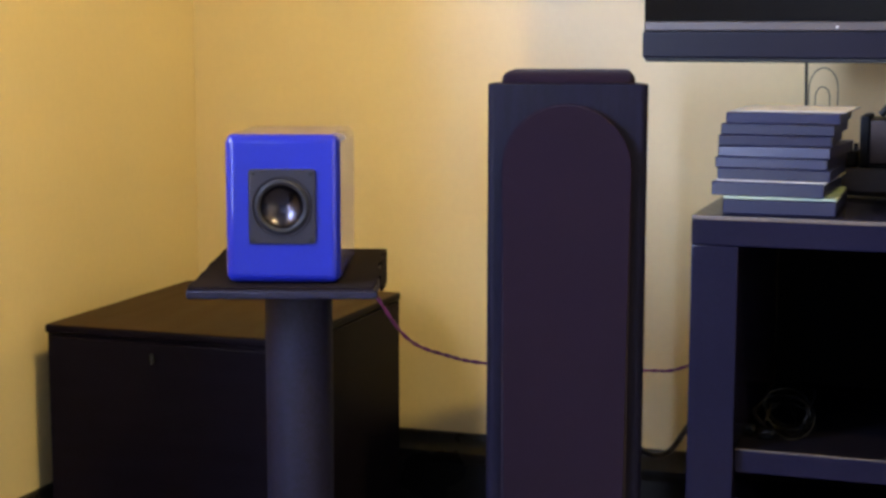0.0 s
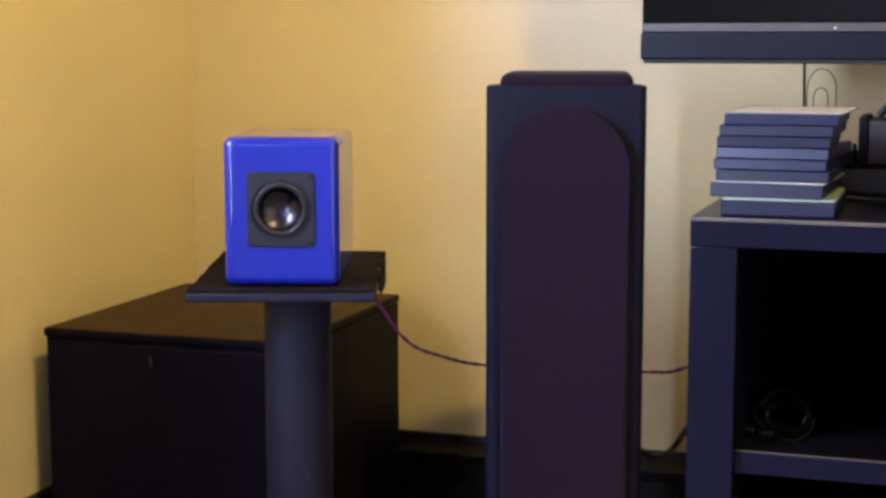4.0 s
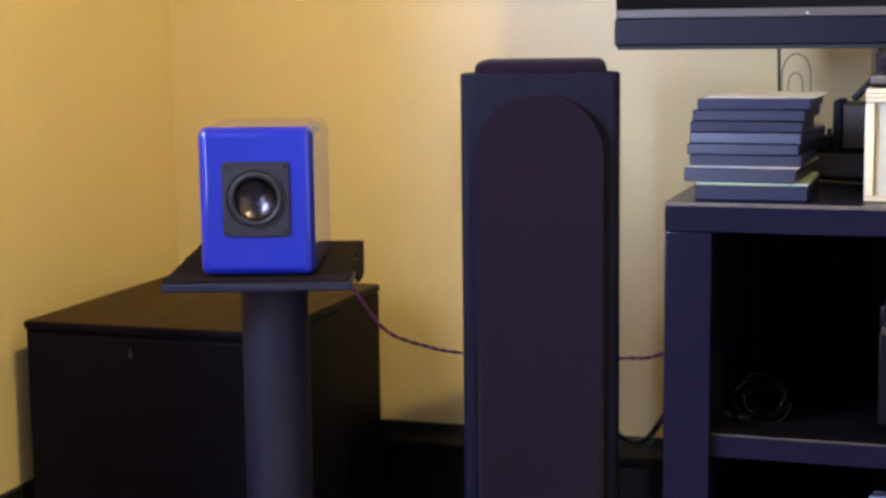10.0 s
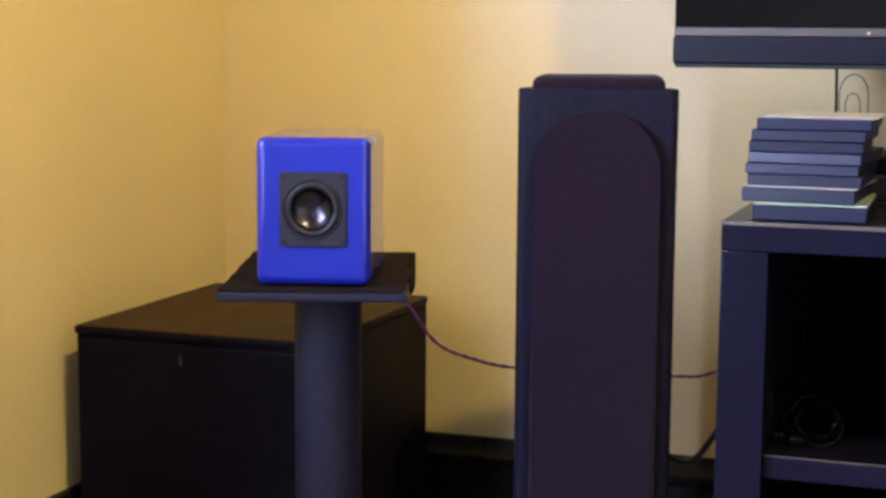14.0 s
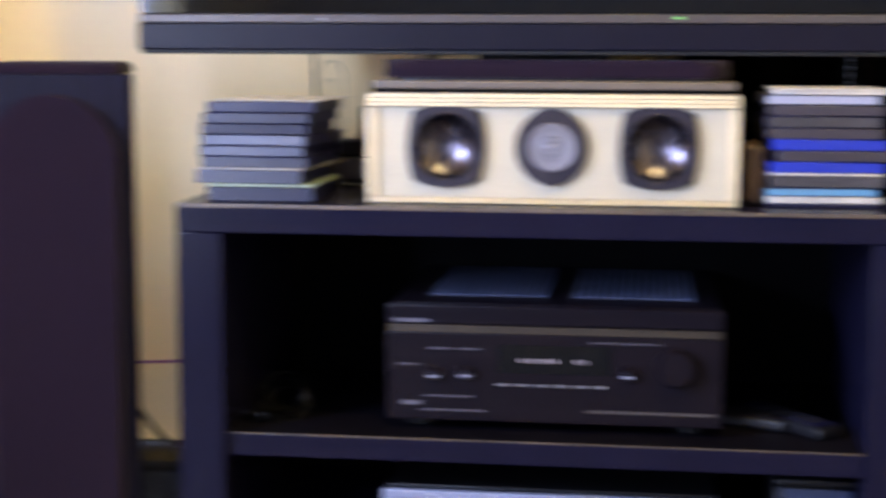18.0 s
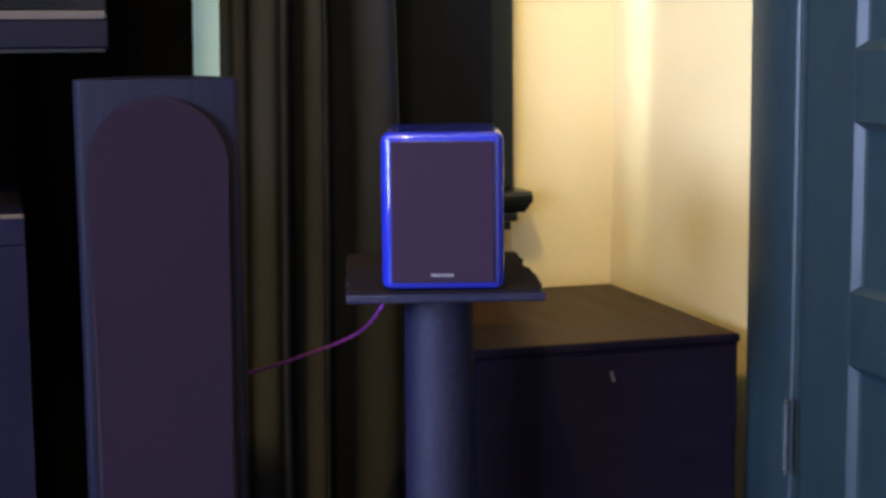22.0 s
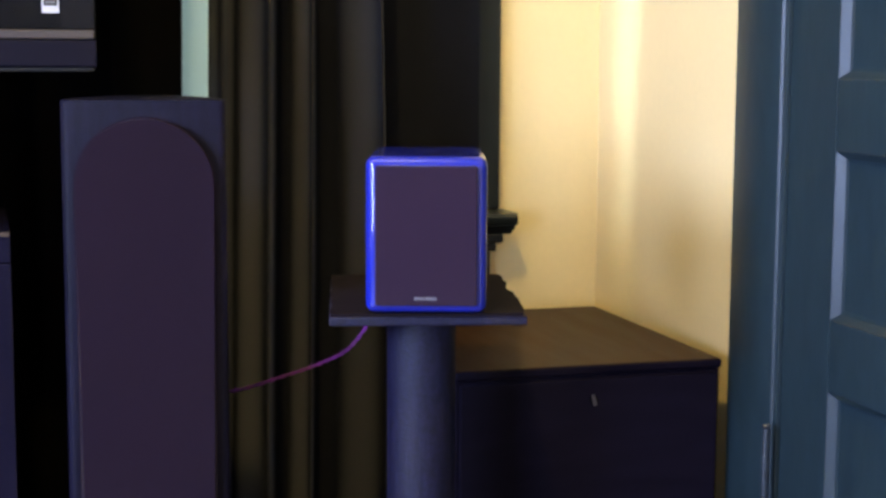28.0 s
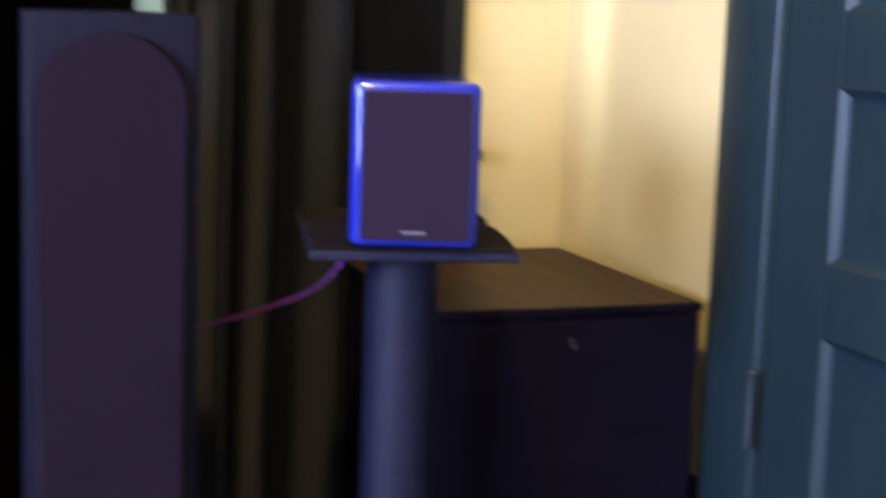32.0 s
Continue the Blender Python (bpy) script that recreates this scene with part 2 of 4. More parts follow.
# near-black for shade in gaps and inside the rack, and for the locks
M_DARK = mat("shade_and_lock_black", (0.0012, 0.0011, 0.0014), 0.7, gloss=0.05)
M_PLAYER = mat("pale_silver_plastic", (0.26, 0.27, 0.35), 0.4, vary=0.05, scale=10)
M_HORN = mat("grey_horn", (0.17, 0.165, 0.19), 0.4, metal=0.3)
M_PRINT = mat("grey_print", (0.22, 0.22, 0.24), 0.5)
glass = mat("window_glass", (0.9, 0.95, 0.92), 0.03)
glass.node_tree.nodes["Principled BSDF"].inputs["Transmission Weight"].default_value = 1.0
M_GLASS = glass


# ---- mesh helpers ----
def mesh(name, bm, material):
    bmesh.ops.recalc_face_normals(bm, faces=bm.faces)
    for e in bm.edges:
        e.smooth = len(e.link_faces) == 2 and e.calc_face_angle(0) < radians(38)
    me = bpy.data.meshes.new(name)
    bm.to_mesh(me)
    bm.free()
    me.materials.append(material)
    return me


def part(name, bm, material, parent=None, label="", at=None):
    ob = new(name, mesh(name, bm, material))
    if parent:
        ob.parent = parent
    if at:
        ob.matrix_basis = at
    return tagged(ob, label)


def thing(name, label, category, at=None, group="", kind=""):
    ob = new(name)
    ob.empty_display_size = 0.05
    if at:
        ob.matrix_basis = at
    return tagged(ob, label, category, group, kind)


def box(x0, x1, y0, y1, z0, z1, bevel=0.0, seg=2, bm=None):
    bm = bm or bmesh.new()
    made = bmesh.ops.create_cube(bm, size=1, matrix=Matrix.LocRotScale(((x0 + x1) / 2, (y0 + y1) / 2, (z0 + z1) / 2), None, (x1 - x0, y1 - y0, z1 - z0)))
    if bevel:
        edges = list({e for v in made["verts"] for e in v.link_edges})
        bmesh.ops.bevel(bm, geom=edges, offset=bevel, segments=seg, profile=0.5, affect="EDGES")
        bm.normal_update()
        for f in bm.faces:  # flat sides stay flat, rounded edges are smooth
            f.smooth = max(abs(c) for c in f.normal) < 0.9999
    return bm


def prism(points, z0, z1, m=None, bevel=0.0, seg=2):
    """A flat outline in x, y drawn up from z0 to z1, then laid by m."""
    bm = bmesh.new()
    low = [bm.verts.new((x, y, z0)) for x, y in points]
    high = [bm.verts.new((x, y, z1)) for x, y in points]
    bm.faces.new(low[::-1])
    top = bm.faces.new(high)
    for k in range(len(points)):
        j = (k + 1) % len(points)
        bm.faces.new((low[k], low[j], high[j], high[k]))
    if bevel:
        bmesh.ops.bevel(bm, geom=list(top.edges), offset=bevel, segments=seg, profile=0.5, affect="EDGES")
    bm.normal_update()
    for f in bm.faces:
        f.smooth = abs(f.normal.z) < 0.9999
    if m:
        bm.transform(m)
    return bm


def lathe(profile, seg=40, m=None):
    """A turned form about z from (radius, height) pairs."""
    bm = bmesh.new()
    rings = []
    for r, z in profile:
        if r < 1e-6:
            rings.append([bm.verts.new((0, 0, z))])
        else:
            rings.append([bm.verts.new((r * math.cos(a), r * math.sin(a), z)) for a in (2 * math.pi * k / seg for k in range(seg))])
    for a, b in zip(rings, rings[1:]):
        for k in range(seg):
            j = (k + 1) % seg
            quad = [a[k % len(a)], a[j % len(a)], b[j % len(b)], b[k % len(b)]]
            bm.faces.new(list(dict.fromkeys(quad))).smooth = True
    if m:
        bm.transform(m)
    return bm


def tube(points, radius, seg=8, twist=0.0, phase=0.0):
    """A round cable along a smooth line through the points."""
    pts = [Vector(p) for p in points]
    line = []
    for k in range(len(pts) - 1):
        a, b = pts[max(k - 1, 0)], pts[min(k + 2, len(pts) - 1)]
        for s in range(10):
            u = s / 10
            p, q = pts[k], pts[k + 1]
            line.append(0.5 * (2 * p + (q - a) * u + (2 * a - 5 * p + 4 * q - b) * u * u + (3 * p - a - 3 * q + b) * u ** 3))
    line.append(pts[-1])
    bm, rings = bmesh.new(), []
    for k, p in enumerate(line):
        way = (line[min(k + 1, len(line) - 1)] - line[max(k - 1, 0)]).normalized()
        side = way.cross(Vector((0.02, 0.03, 1))).normalized()
        up = side.cross(way)
        off = (side * math.cos(k * twist + phase) + up * math.sin(k * twist + phase)) * radius * 0.9 if twist else Vector()
        rings.append([bm.verts.new(p + off + radius * (side * math.cos(a) + up * math.sin(a))) for a in (2 * math.pi * j / seg for j in range(seg))])
    for a, b in zip(rings, rings[1:]):
        for j in range(seg):
            bm.faces.new((a[j], a[(j + 1) % seg], b[(j + 1) % seg], b[j])).smooth = True
    bm.faces.new(rings[0][::-1]), bm.faces.new(rings[-1])
    return bm


def letters(name, text, size, material, parent, at, label=""):
    """Real raised letters in the built-in font, as a mesh."""
    cu = bpy.data.curves.new(name, "FONT")
    cu.body, cu.size, cu.extrude, cu.align_x, cu.align_y = text, size, 0.0003, "CENTER", "CENTER"
    tmp = new(name, cu)
    me = bpy.data.meshes.new_from_object(tmp.evaluated_get(bpy.context.evaluated_depsgraph_get()))
    bpy.data.objects.remove(tmp)
    me.materials.clear()
    me.materials.append(material)
    ob = new(name, me)
    ob.parent, ob.matrix_basis = parent, at
    return tagged(ob, label)


def hollow(ob, *cutters):
    """Cuts the given forms out of a part."""
    for bm in cutters:
        tool = new("tool", mesh("tool", bm, M_RUBBER))
        tool.parent = ob.parent
        old = ob.data.materials[0]
        mod = ob.modifiers.new("cut", "BOOLEAN")
        mod.operation, mod.object, mod.solver = "DIFFERENCE", tool, "EXACT"
        bpy.context.view_layer.update()
        me = bpy.data.meshes.new_from_object(ob.evaluated_get(bpy.context.evaluated_depsgraph_get()))
        ob.modifiers.remove(mod)
        me.materials.clear()
        ob.data = me
        me.materials.append(old)
        bpy.data.objects.remove(tool)
    return ob


FRONT = pose(0, 0, 0, 90, 0, 0)  # lays a flat outline (x, z) so that its top faces the room (-y)


def arch(w, h0, h1, seg=20):
    """An outline of width w from height h0 up to h1 with a round head."""
    r = w / 2
    return [(-r, h0), (r, h0)] + [(r * math.cos(a), h1 - r + r * math.sin(a)) for a in (math.pi * k / seg for k in range(seg + 1))]


def rounded(w, h, r, seg=6, cx=0.0, cy=0.0):
    out = []
    for sx, sy, a0 in ((1, 1, 0), (-1, 1, 90), (-1, -1, 180), (1, -1, 270)):
        for k in range(seg + 1):
            a = radians(a0 + 90 * k / seg)
            out.append((cx + sx * (w / 2 - r) + r * math.cos(a), cy + sy * (h / 2 - r) + r * math.sin(a)))
    return out


# ---- structure ----
XW, XE, YN, YS, ZC, TH = -1.355, 1.632, 2.49, -2.6, 3.02, 0.14


def setting(name, bm, material, label="", category=""):
    return tagged(part(name, bm, material), label, category, kind="structure")


# floor and ceiling are unseen; dull colours keep their bounced light low
setting("floor", box(XW - 0.26, XE + TH, YS - TH, YN + TH, -0.1, 0), M_FLOOR, "dull grey-brown wooden floor", "floor")
setting("ceiling", box(XW - 0.26, XE + TH, YS - TH, YN + TH, ZC, ZC + 0.1), M_CEIL, "dull beige plaster ceiling", "ceiling")
WX0, WX1, WZ0, WZ1 = 0.55, 1.36, 0.66, 2.1
bm = box(XW - TH, WX0, YN, YN + TH, 0, ZC)
box(WX1, XE + TH, YN, YN + TH, 0, ZC, bm=bm)
box(WX0, WX1, YN, YN + TH, 0, WZ0, bm=bm)
box(WX0, WX1, YN, YN + TH, WZ1, ZC, bm=bm)
setting("wall_north", bm, M_WALL, "yellow painted plaster wall behind the television", "wall")
THW = 0.26
HOLES = ((-1.20, -0.32, 0.35, 1.39), (0.15, 0.83, 0.99, 1.81))
bm, y = bmesh.new(), YS
for y0, y1, z0, z1 in HOLES:
    box(XW - THW, XW, y, y0, 0, ZC, bm=bm)
    box(XW - THW, XW, y0, y1, 0, z0, bm=bm)
    box(XW - THW, XW, y0, y1, z1, ZC, bm=bm)
    y = y1
box(XW - THW, XW, y, YN, 0, ZC, bm=bm)
setting("wall_west", bm, M_WALL, "yellow painted plaster side wall", "wall")
DY0, DY1, DZ = 1.0, 1.786, 2.03
bm = box(XE, XE + TH, YS, DY0, 0, ZC)
box(XE, XE + TH, DY1, YN, 0, ZC, bm=bm)
box(XE, XE + TH, DY0, DY1, DZ, ZC, bm=bm)
setting("wall_east", bm, M_WALL, "yellow painted plaster wall beside the door", "wall")
SX0, SX1, SZ0, SZ1 = -1.12, -0.08, 1.34, 2.22
bm = box(XW, SX0, YS - TH, YS, 0, ZC)
box(SX1, XE, YS - TH, YS, 0, ZC, bm=bm)
box(SX0, SX1, YS - TH, YS, 0, SZ0, bm=bm)
box(SX0, SX1, YS - TH, YS, SZ1, ZC, bm=bm)
# unseen closing wall, grey so that less yellow light bounces back
setting("wall_south", bm, M_LOWBOUNCE, "unseen back wall, made grey to hold down yellow bounce", "wall")

# tall dark baseboards with a moulded cap
SKIRT = [(0, 0), (0.016, 0), (0.016, 0.177), (0.020, 0.182), (0.024, 0.189), (0.024, 0.198), (0.018, 0.205), (0.010, 0.214), (0.007, 0.228), (0, 0.230)]


def skirting(name, a, b, inward):
    along = (Vector((*b, 0)) - Vector((*a, 0)))
    m = Matrix(((inward[0], 0, along.normalized().x, a[0]), (inward[1], 0, along.normalized().y, a[1]), (0, 1, 0, 0), (0, 0, 0, 1)))
    setting(name, prism(SKIRT, 0, along.length, m), M_TRIM, "tall moulded baseboard in glossy black-green paint", "baseboard")


skirting("baseboard_north", (XW, YN), (XE, YN), (0, -1))
skirting("baseboard_west", (XW, YS), (XW, YN - 0.026), (1, 0))
skirting("baseboard_east", (XE, 1.9335), (XE, YN - 0.026), (-1, 0))

# window behind the curtains
win = tagged(thing("window_1", "dark green painted window behind heavy curtains", "window"), kind="structure")
part("window_frame", box(WX0 + 0.01, WX0 + 0.06, YN + 0.05, YN + 0.1, WZ0, WZ1, 0.004), M_WINPAINT, win)
part("window_frame", box(WX1 - 0.06, WX1 - 0.01, YN + 0.05, YN + 0.1, WZ0, WZ1, 0.004), M_WINPAINT, win)
part("window_frame", box(WX0 + 0.062, WX1 - 0.062, YN + 0.05, YN + 0.1, WZ1 - 0.06, WZ1 - 0.004, 0.004), M_WINPAINT, win)
part("window_frame", box(WX0 + 0.062, WX1 - 0.062, YN + 0.05, YN + 0.1, WZ0 + 0.004, WZ0 + 0.07, 0.004), M_WINPAINT, win)
pane = part("pane", box(WX0 + 0.063, WX1 - 0.063, YN + 0.072, YN + 0.078, WZ0 + 0.072, WZ1 - 0.062), M_GLASS, win)
pane.visible_shadow = False
part("window_casing", box(WX0 - 0.10, WX0, YN - 0.022, YN - 0.001, WZ0, WZ1 + 0.1, 0.004), M_WINPAINT, win)
part("window_casing", box(WX1, WX1 + 0.084, YN - 0.022, YN - 0.001, WZ0, WZ1 + 0.1, 0.004), M_WINPAINT, win)
STOOL = [(0, 0.621), (0.05, 0.621), (0.056, 0.629), (0.066, 0.629), (0.07, 0.637), (0.082, 0.639), (0.086, 0.645), (0.086, 0.653), (0.08, 0.659), (0, 0.659)]
part("window_sill", prism(STOOL, 1.402, WX1 + 0.096, Matrix(((0, 0, 1, 0), (-1, 0, 0, YN), (0, 1, 0, 0), (0, 0, 0, 1)))), M_WINPAINT, win)
bm = box(WX0 - 0.1, WX1 + 0.068, YN - 0.024, YN - 0.001, 0.541, 0.589, 0.004)
box(1.36, WX1 + 0.075, YN - 0.036, YN - 0.001, 0.589, 0.605, 0.004, bm=bm)
box(1.36, WX1 + 0.083, YN - 0.05, YN - 0.001, 0.605, 0.621, 0.004, bm=bm)
part("apron", bm, M_WINPAINT, win)
part("inner_sill", box(WX0 - 0.1, 1.4015, YN - 0.03, YN - 0.001, 0.623, 0.657, 0.004), M_WINPAINT, win)
blind = tagged(part("roller_blind", box(WX0 + 0.03, WX1 - 0.03, YN + 0.02, YN + 0.022, WZ0 + 0.02, WZ1 - 0.02), M_BLIND), "pale green fabric roller blind, drawn down", "blind")
tr = blind.data.materials[0].node_tree
tb = tr.nodes["Principled BSDF"]
tl, ad = tr.nodes.new("ShaderNodeBsdfTranslucent"), tr.nodes.new("ShaderNodeMixShader")
tl.inputs[0].default_value, ad.inputs[0].default_value = (0.88, 0.97, 0.92, 1), 0.85
tr.links.new(tb.outputs[0], ad.inputs[1]), tr.links.new(tl.outputs[0], ad.inputs[2])
tr.links.new(ad.outputs[0], tr.nodes["Material Output"].inputs[0])


# door in the east wall: panelled leaf, casing, hinges
door = tagged(thing("door_1", "closed teal panelled wooden door with a painted casing", "door"), kind="structure")
CAS = [(0.118, 0), (0.118, 0.0120), (0.1165, 0.0150), (0.1135, 0.0163), (0.1105, 0.0150), (0.1090, 0.0120), (0.1055, 0.0112), (0.1030, 0.0120), (0.1010, 0.0150), (0.098, 0.0163), (-0.0264, 0.0165), (-0.0290, 0.0155), (-0.0290, 0)]
part("casing", prism(CAS, 0.0, DZ + 0.11, Matrix(((0, -1, 0, XE), (-1, 0, 0, 1.903), (0, 0, 1, 0), (0, 0, 0, 1)))), M_DOOR, door)
part("casing", prism([(x, -y) for x, y in CAS], 0.0, DZ + 0.11, Matrix(((0, 1, 0, XE), (1, 0, 0, DY0 - 0.128), (0, 0, 1, 0), (0, 0, 0, 1)))), M_DOOR, door)
part("casing", box(XE - 0.026, XE - 0.001, DY0 - 0.01, 1.783, DZ - 0.008, DZ + 0.11, 0.004), M_DOOR, door)
LX = XE - 0.012  # face of the leaf
leaf = part("door_leaf", box(LX + 0.014, LX + 0.04, DY0 + 0.004, 1.781, 0.008, DZ - 0.012), M_DOOR, door)
part("stile", box(LX, LX + 0.0135, 1.660, 1.780, 0.009, DZ - 0.013, 0.002), M_DOOR, leaf)
part("stile", box(LX, LX + 0.0135, DY0 + 0.005, 1.13, 0.009, DZ - 0.013, 0.002), M_DOOR, leaf)
rails = [(0.009, 0.20), (0.498, 0.592), (0.806, 0.898), (1.112, 1.204), (1.418, 1.51), (1.724, DZ - 0.013)]
for z0, z1 in rails:
    part("rail", box(LX, LX + 0.0135, 1.1305, 1.6595, z0, z1, 0.002), M_DOOR, leaf)
for (_, z0), (z1, _) in zip(rails, rails[1:]):
    bm = bmesh.new()
    rings = []
    for d, x in ((0, LX + 0.001), (0.0085, LX + 0.0110), (0.0125, LX + 0.0128), (0.014, LX + 0.0130)):
        rings.append([bm.verts.new((x, y, z)) for y, z in ((1.1305 + d, z0 + d), (1.6595 - d, z0 + d), (1.6595 - d, z1 - d), (1.1305 + d, z1 - d))])
    for a, b in zip(rings, rings[1:]):
        for k in range(4):
            bm.faces.new((a[k], a[(k + 1) % 4], b[(k + 1) % 4], b[k]))
    bm.faces.new(rings[-1])
    part("panel", bm, M_DOOR, leaf)
for z in (0.325, 1.62):
    hg = part("hinge", lathe([(0, z + 0.006), (0.0055, z + 0.006), (0.0055, z + 0.100), (0, z + 0.100)], 14, pose(XE - 0.034, 1.777, 0)), M_HINGE, door, "painted hinge worn to bare metal")
    for a in (z, z + 0.1005):
        part("finial", lathe([(0, a), (0.004, a), (0.0062, a + 0.0025), (0.005, a + 0.0045), (0, a + 0.0055)], 14, pose(XE - 0.034, 1.777, 0)), M_STEEL, hg, "worn steel finial")

# window openings beside and behind the camera that let the daylight in
for k, (y0, y1, z0, z1) in enumerate(HOLES):
    side = tagged(thing("window_%d" % (k + 2), "dark painted window in the side wall", "window"), kind="structure")
    for a, b, c, d in ((y0, y0 + 0.04, z0, z1), (y1 - 0.04, y1, z0, z1), (y0 + 0.041, y1 - 0.041, z0, z0 + 0.04), (y0 + 0.041, y1 - 0.041, z1 - 0.04, z1)):
        part("window_frame", box(XW - 0.250, XW - 0.225, a, b, c, d, 0.003), M_WINPAINT, side)
    clear = part("pane", box(XW - 0.242, XW - 0.238, y0 + 0.042, y1 - 0.042, z0 + 0.042, z1 - 0.042), M_GLASS, side)
    clear.visible_shadow = False

side = tagged(thing("window_4", "dark painted high window in the back wall", "window"), kind="structure")
for a, b, c, d in ((SX0, SX0 + 0.04, SZ0, SZ1), (SX1 - 0.04, SX1, SZ0, SZ1), (SX0 + 0.041, SX1 - 0.041, SZ0, SZ0 + 0.04), (SX0 + 0.041, SX1 - 0.041, SZ1 - 0.04, SZ1)):
    part("window_frame", box(a, b, YS - 0.135, YS - 0.11, c, d, 0.003), M_WINPAINT, side)
clear = part("pane", box(SX0 + 0.042, SX1 - 0.042, YS - 0.125, YS - 0.121, SZ0 + 0.042, SZ1 - 0.042), M_GLASS, side)
clear.visible_shadow = False

# ceiling lamp
clamp = thing("ceiling_lamp", "small warm bare-bulb ceiling lamp", "lamp")
part("canopy", lathe([(0, ZC), (0.06, ZC - 0.002), (0.055, ZC - 0.03), (0.012, ZC - 0.045), (0.008, ZC - 0.08), (0.022, ZC - 0.085), (0.022, ZC - 0.105), (0, ZC - 0.105)], 24, pose(LAMP_X, LAMP_Y, 0)), M_STEEL, clamp)


# ---- loudspeaker cabinets on the floor: cabinets with a lock ----
def cabinet(at, label, lock_x, lock_z, lock_mat, w, d, h):
    ob = thing("storage_cabinet", label, "cabinet", at, "cabinets in the corners")
    body = part("body", box(0.002, w - 0.002, 0.006, d - 0.002, 0.03, h - 0.0145, 0.002), M_BROWN, ob)
    part("plinth", box(0.012, w - 0.012, 0.02, d - 0.01, 0, 0.0295), M_BROWN, body)
    # upward faces get the brown they show when lit, edges the unlit dark laminate
    top = part("top", box(0, w, 0, d, h - 0.014, h, 0.0045, 3), M_CABTOP_LIT, ob, "brown wood-grain top with softened edges, its upper face coloured as lit")
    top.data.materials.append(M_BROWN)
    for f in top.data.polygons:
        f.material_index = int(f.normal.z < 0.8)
    front = part("drawer_front", box(0.006, w - 0.006, -0.001, 0.0055, 0.036, h - 0.018, 0.0032), M_BROWN, ob)
    lk = part("lock", lathe([(0.0062, 0.0), (0.0060, 0.0010), (0.0048, 0.0012), (0.0044, 0.0002), (0, 0.0002)], 24, pose(lock_x, -0.001, h - lock_z) @ FRONT), M_DARK, front, "small round recessed lock")
    part("lock_plate", box(-0.0026, 0.0026, -0.0034, -0.0008, -0.0085, 0.0070, 0.0008), lock_mat, lk, at=pose(lock_x, 0, h - lock_z, -14, -8, 12))
    return ob


cabinet(pose(-1.315, 1.906, 0), "black-brown laminate cabinet with a lock, against the yellow wall", 0.184, 0.041, M_FRAME, 0.408, 0.464, 0.5000)
cabR = cabinet(pose(1.198, 1.908, 0), "black-brown laminate cabinet with a bright lock, beside the door", 0.201, 0.049, M_SILVER, 0.397, 0.488, 0.4970)


# ---- media rack ----
rack = thing("media_rack", "low open black laminate media rack with shelves", "rack", pose(-0.325, 1.86, 0))
RW, RD, RZ = 0.945, 0.45, 0.7092
part("top", box(0, RW, 0, RD, RZ - 0.038, RZ, 0.0018), M_RACK, rack)
part("side", box(0, 0.060, 0.001, RD, 0, RZ - 0.0385, 0.0018), M_RACK, rack)
part("side", box(RW - 0.062, RW, 0.001, RD, 0, RZ - 0.0385, 0.0018), M_RACK, rack)
# shelf body has the inner shade in its colour; only the front strip is unshaded
part("shelf", box(0.0605, RW - 0.0625, 0.018, RD - 0.01, 0.3735, 0.4045, 0.0012), M_SHELF_SHADED, rack, "shelf board in a colour darkened for shade")
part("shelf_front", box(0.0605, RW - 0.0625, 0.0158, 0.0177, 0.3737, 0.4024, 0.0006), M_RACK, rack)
part("shelf", box(0.0605, RW - 0.0625, 0.018, RD - 0.01, 0.215, 0.245, 0.0012), M_RACK, rack)
part("bottom", box(0.0605, RW - 0.0625, 0.004, RD - 0.01, 0.03, 0.068, 0.0012), M_RACK, rack)
# tan strips paint the lamplight caught by the rounded front edges
part("edge_band", box(0.001, RW - 0.001, -0.0022, -0.0002, RZ - 0.0052, RZ - 0.0004, 0.0006), M_EDGE_HIGHLIGHT, rack, "tan highlight painted along the front edge of the top")
part("edge_band", box(0.0615, RW - 0.0635, 0.0160, 0.0178, 0.4026, 0.4043), M_EDGE_HIGHLIGHT, rack, "thin tan highlight painted along the front edge of the shelf")
# back panel with the rack's deep inner shade put into its colour
part("back_panel", box(0.0605, RW - 0.0625, RD - 0.0095, RD - 0.004, 0.0, RZ - 0.039), M_DARK, rack, "near-black back panel, coloured as the shade inside the rack")


# ---- television on the wall ----
tv = thing("television", "large black flat television with a silver strip, mounted on the wall", "television", pose(-0.428, 2.036, 0.902))
TW, TZ = 1.167, 0.72
part("cabinet", box(0, TW, 0.006, 0.095, 0.0, TZ, 0.004), M_FRAME, tv)
part("lower_bar", box(0, TW, -0.002, 0.0055, 0.004, 0.0395, 0.002), M_TVBAR, tv, "blue-black glossy lower bar")
part("lower_lip", box(0.004, TW - 0.004, 0.0005, 0.0055, -0.002, 0.0035, 0.001), M_RUBBER, tv)
part("silver_strip", box(0.003, TW - 0.003, -0.004, 0.0055, 0.0405, 0.0525, 0.002), M_SILVER, tv, "brushed silver strip")
screen = part("screen", box(0.002, TW - 0.002, 0.0, 0.0055, 0.0535, TZ - 0.002, 0.001), M_SCREEN, tv, "dark glossy switched-off screen")
part("power_light", lathe([(0, 0.001), (0.0018, 0.001), (0.0018, 0), (0, 0)], 10, pose(0.262, -0.0042, 0.0455) @ FRONT), M_WHITE, tv)
part("status_light", box(0.74, 0.752, -0.0046, -0.0041, 0.0465, 0.0485), M_LED, tv)
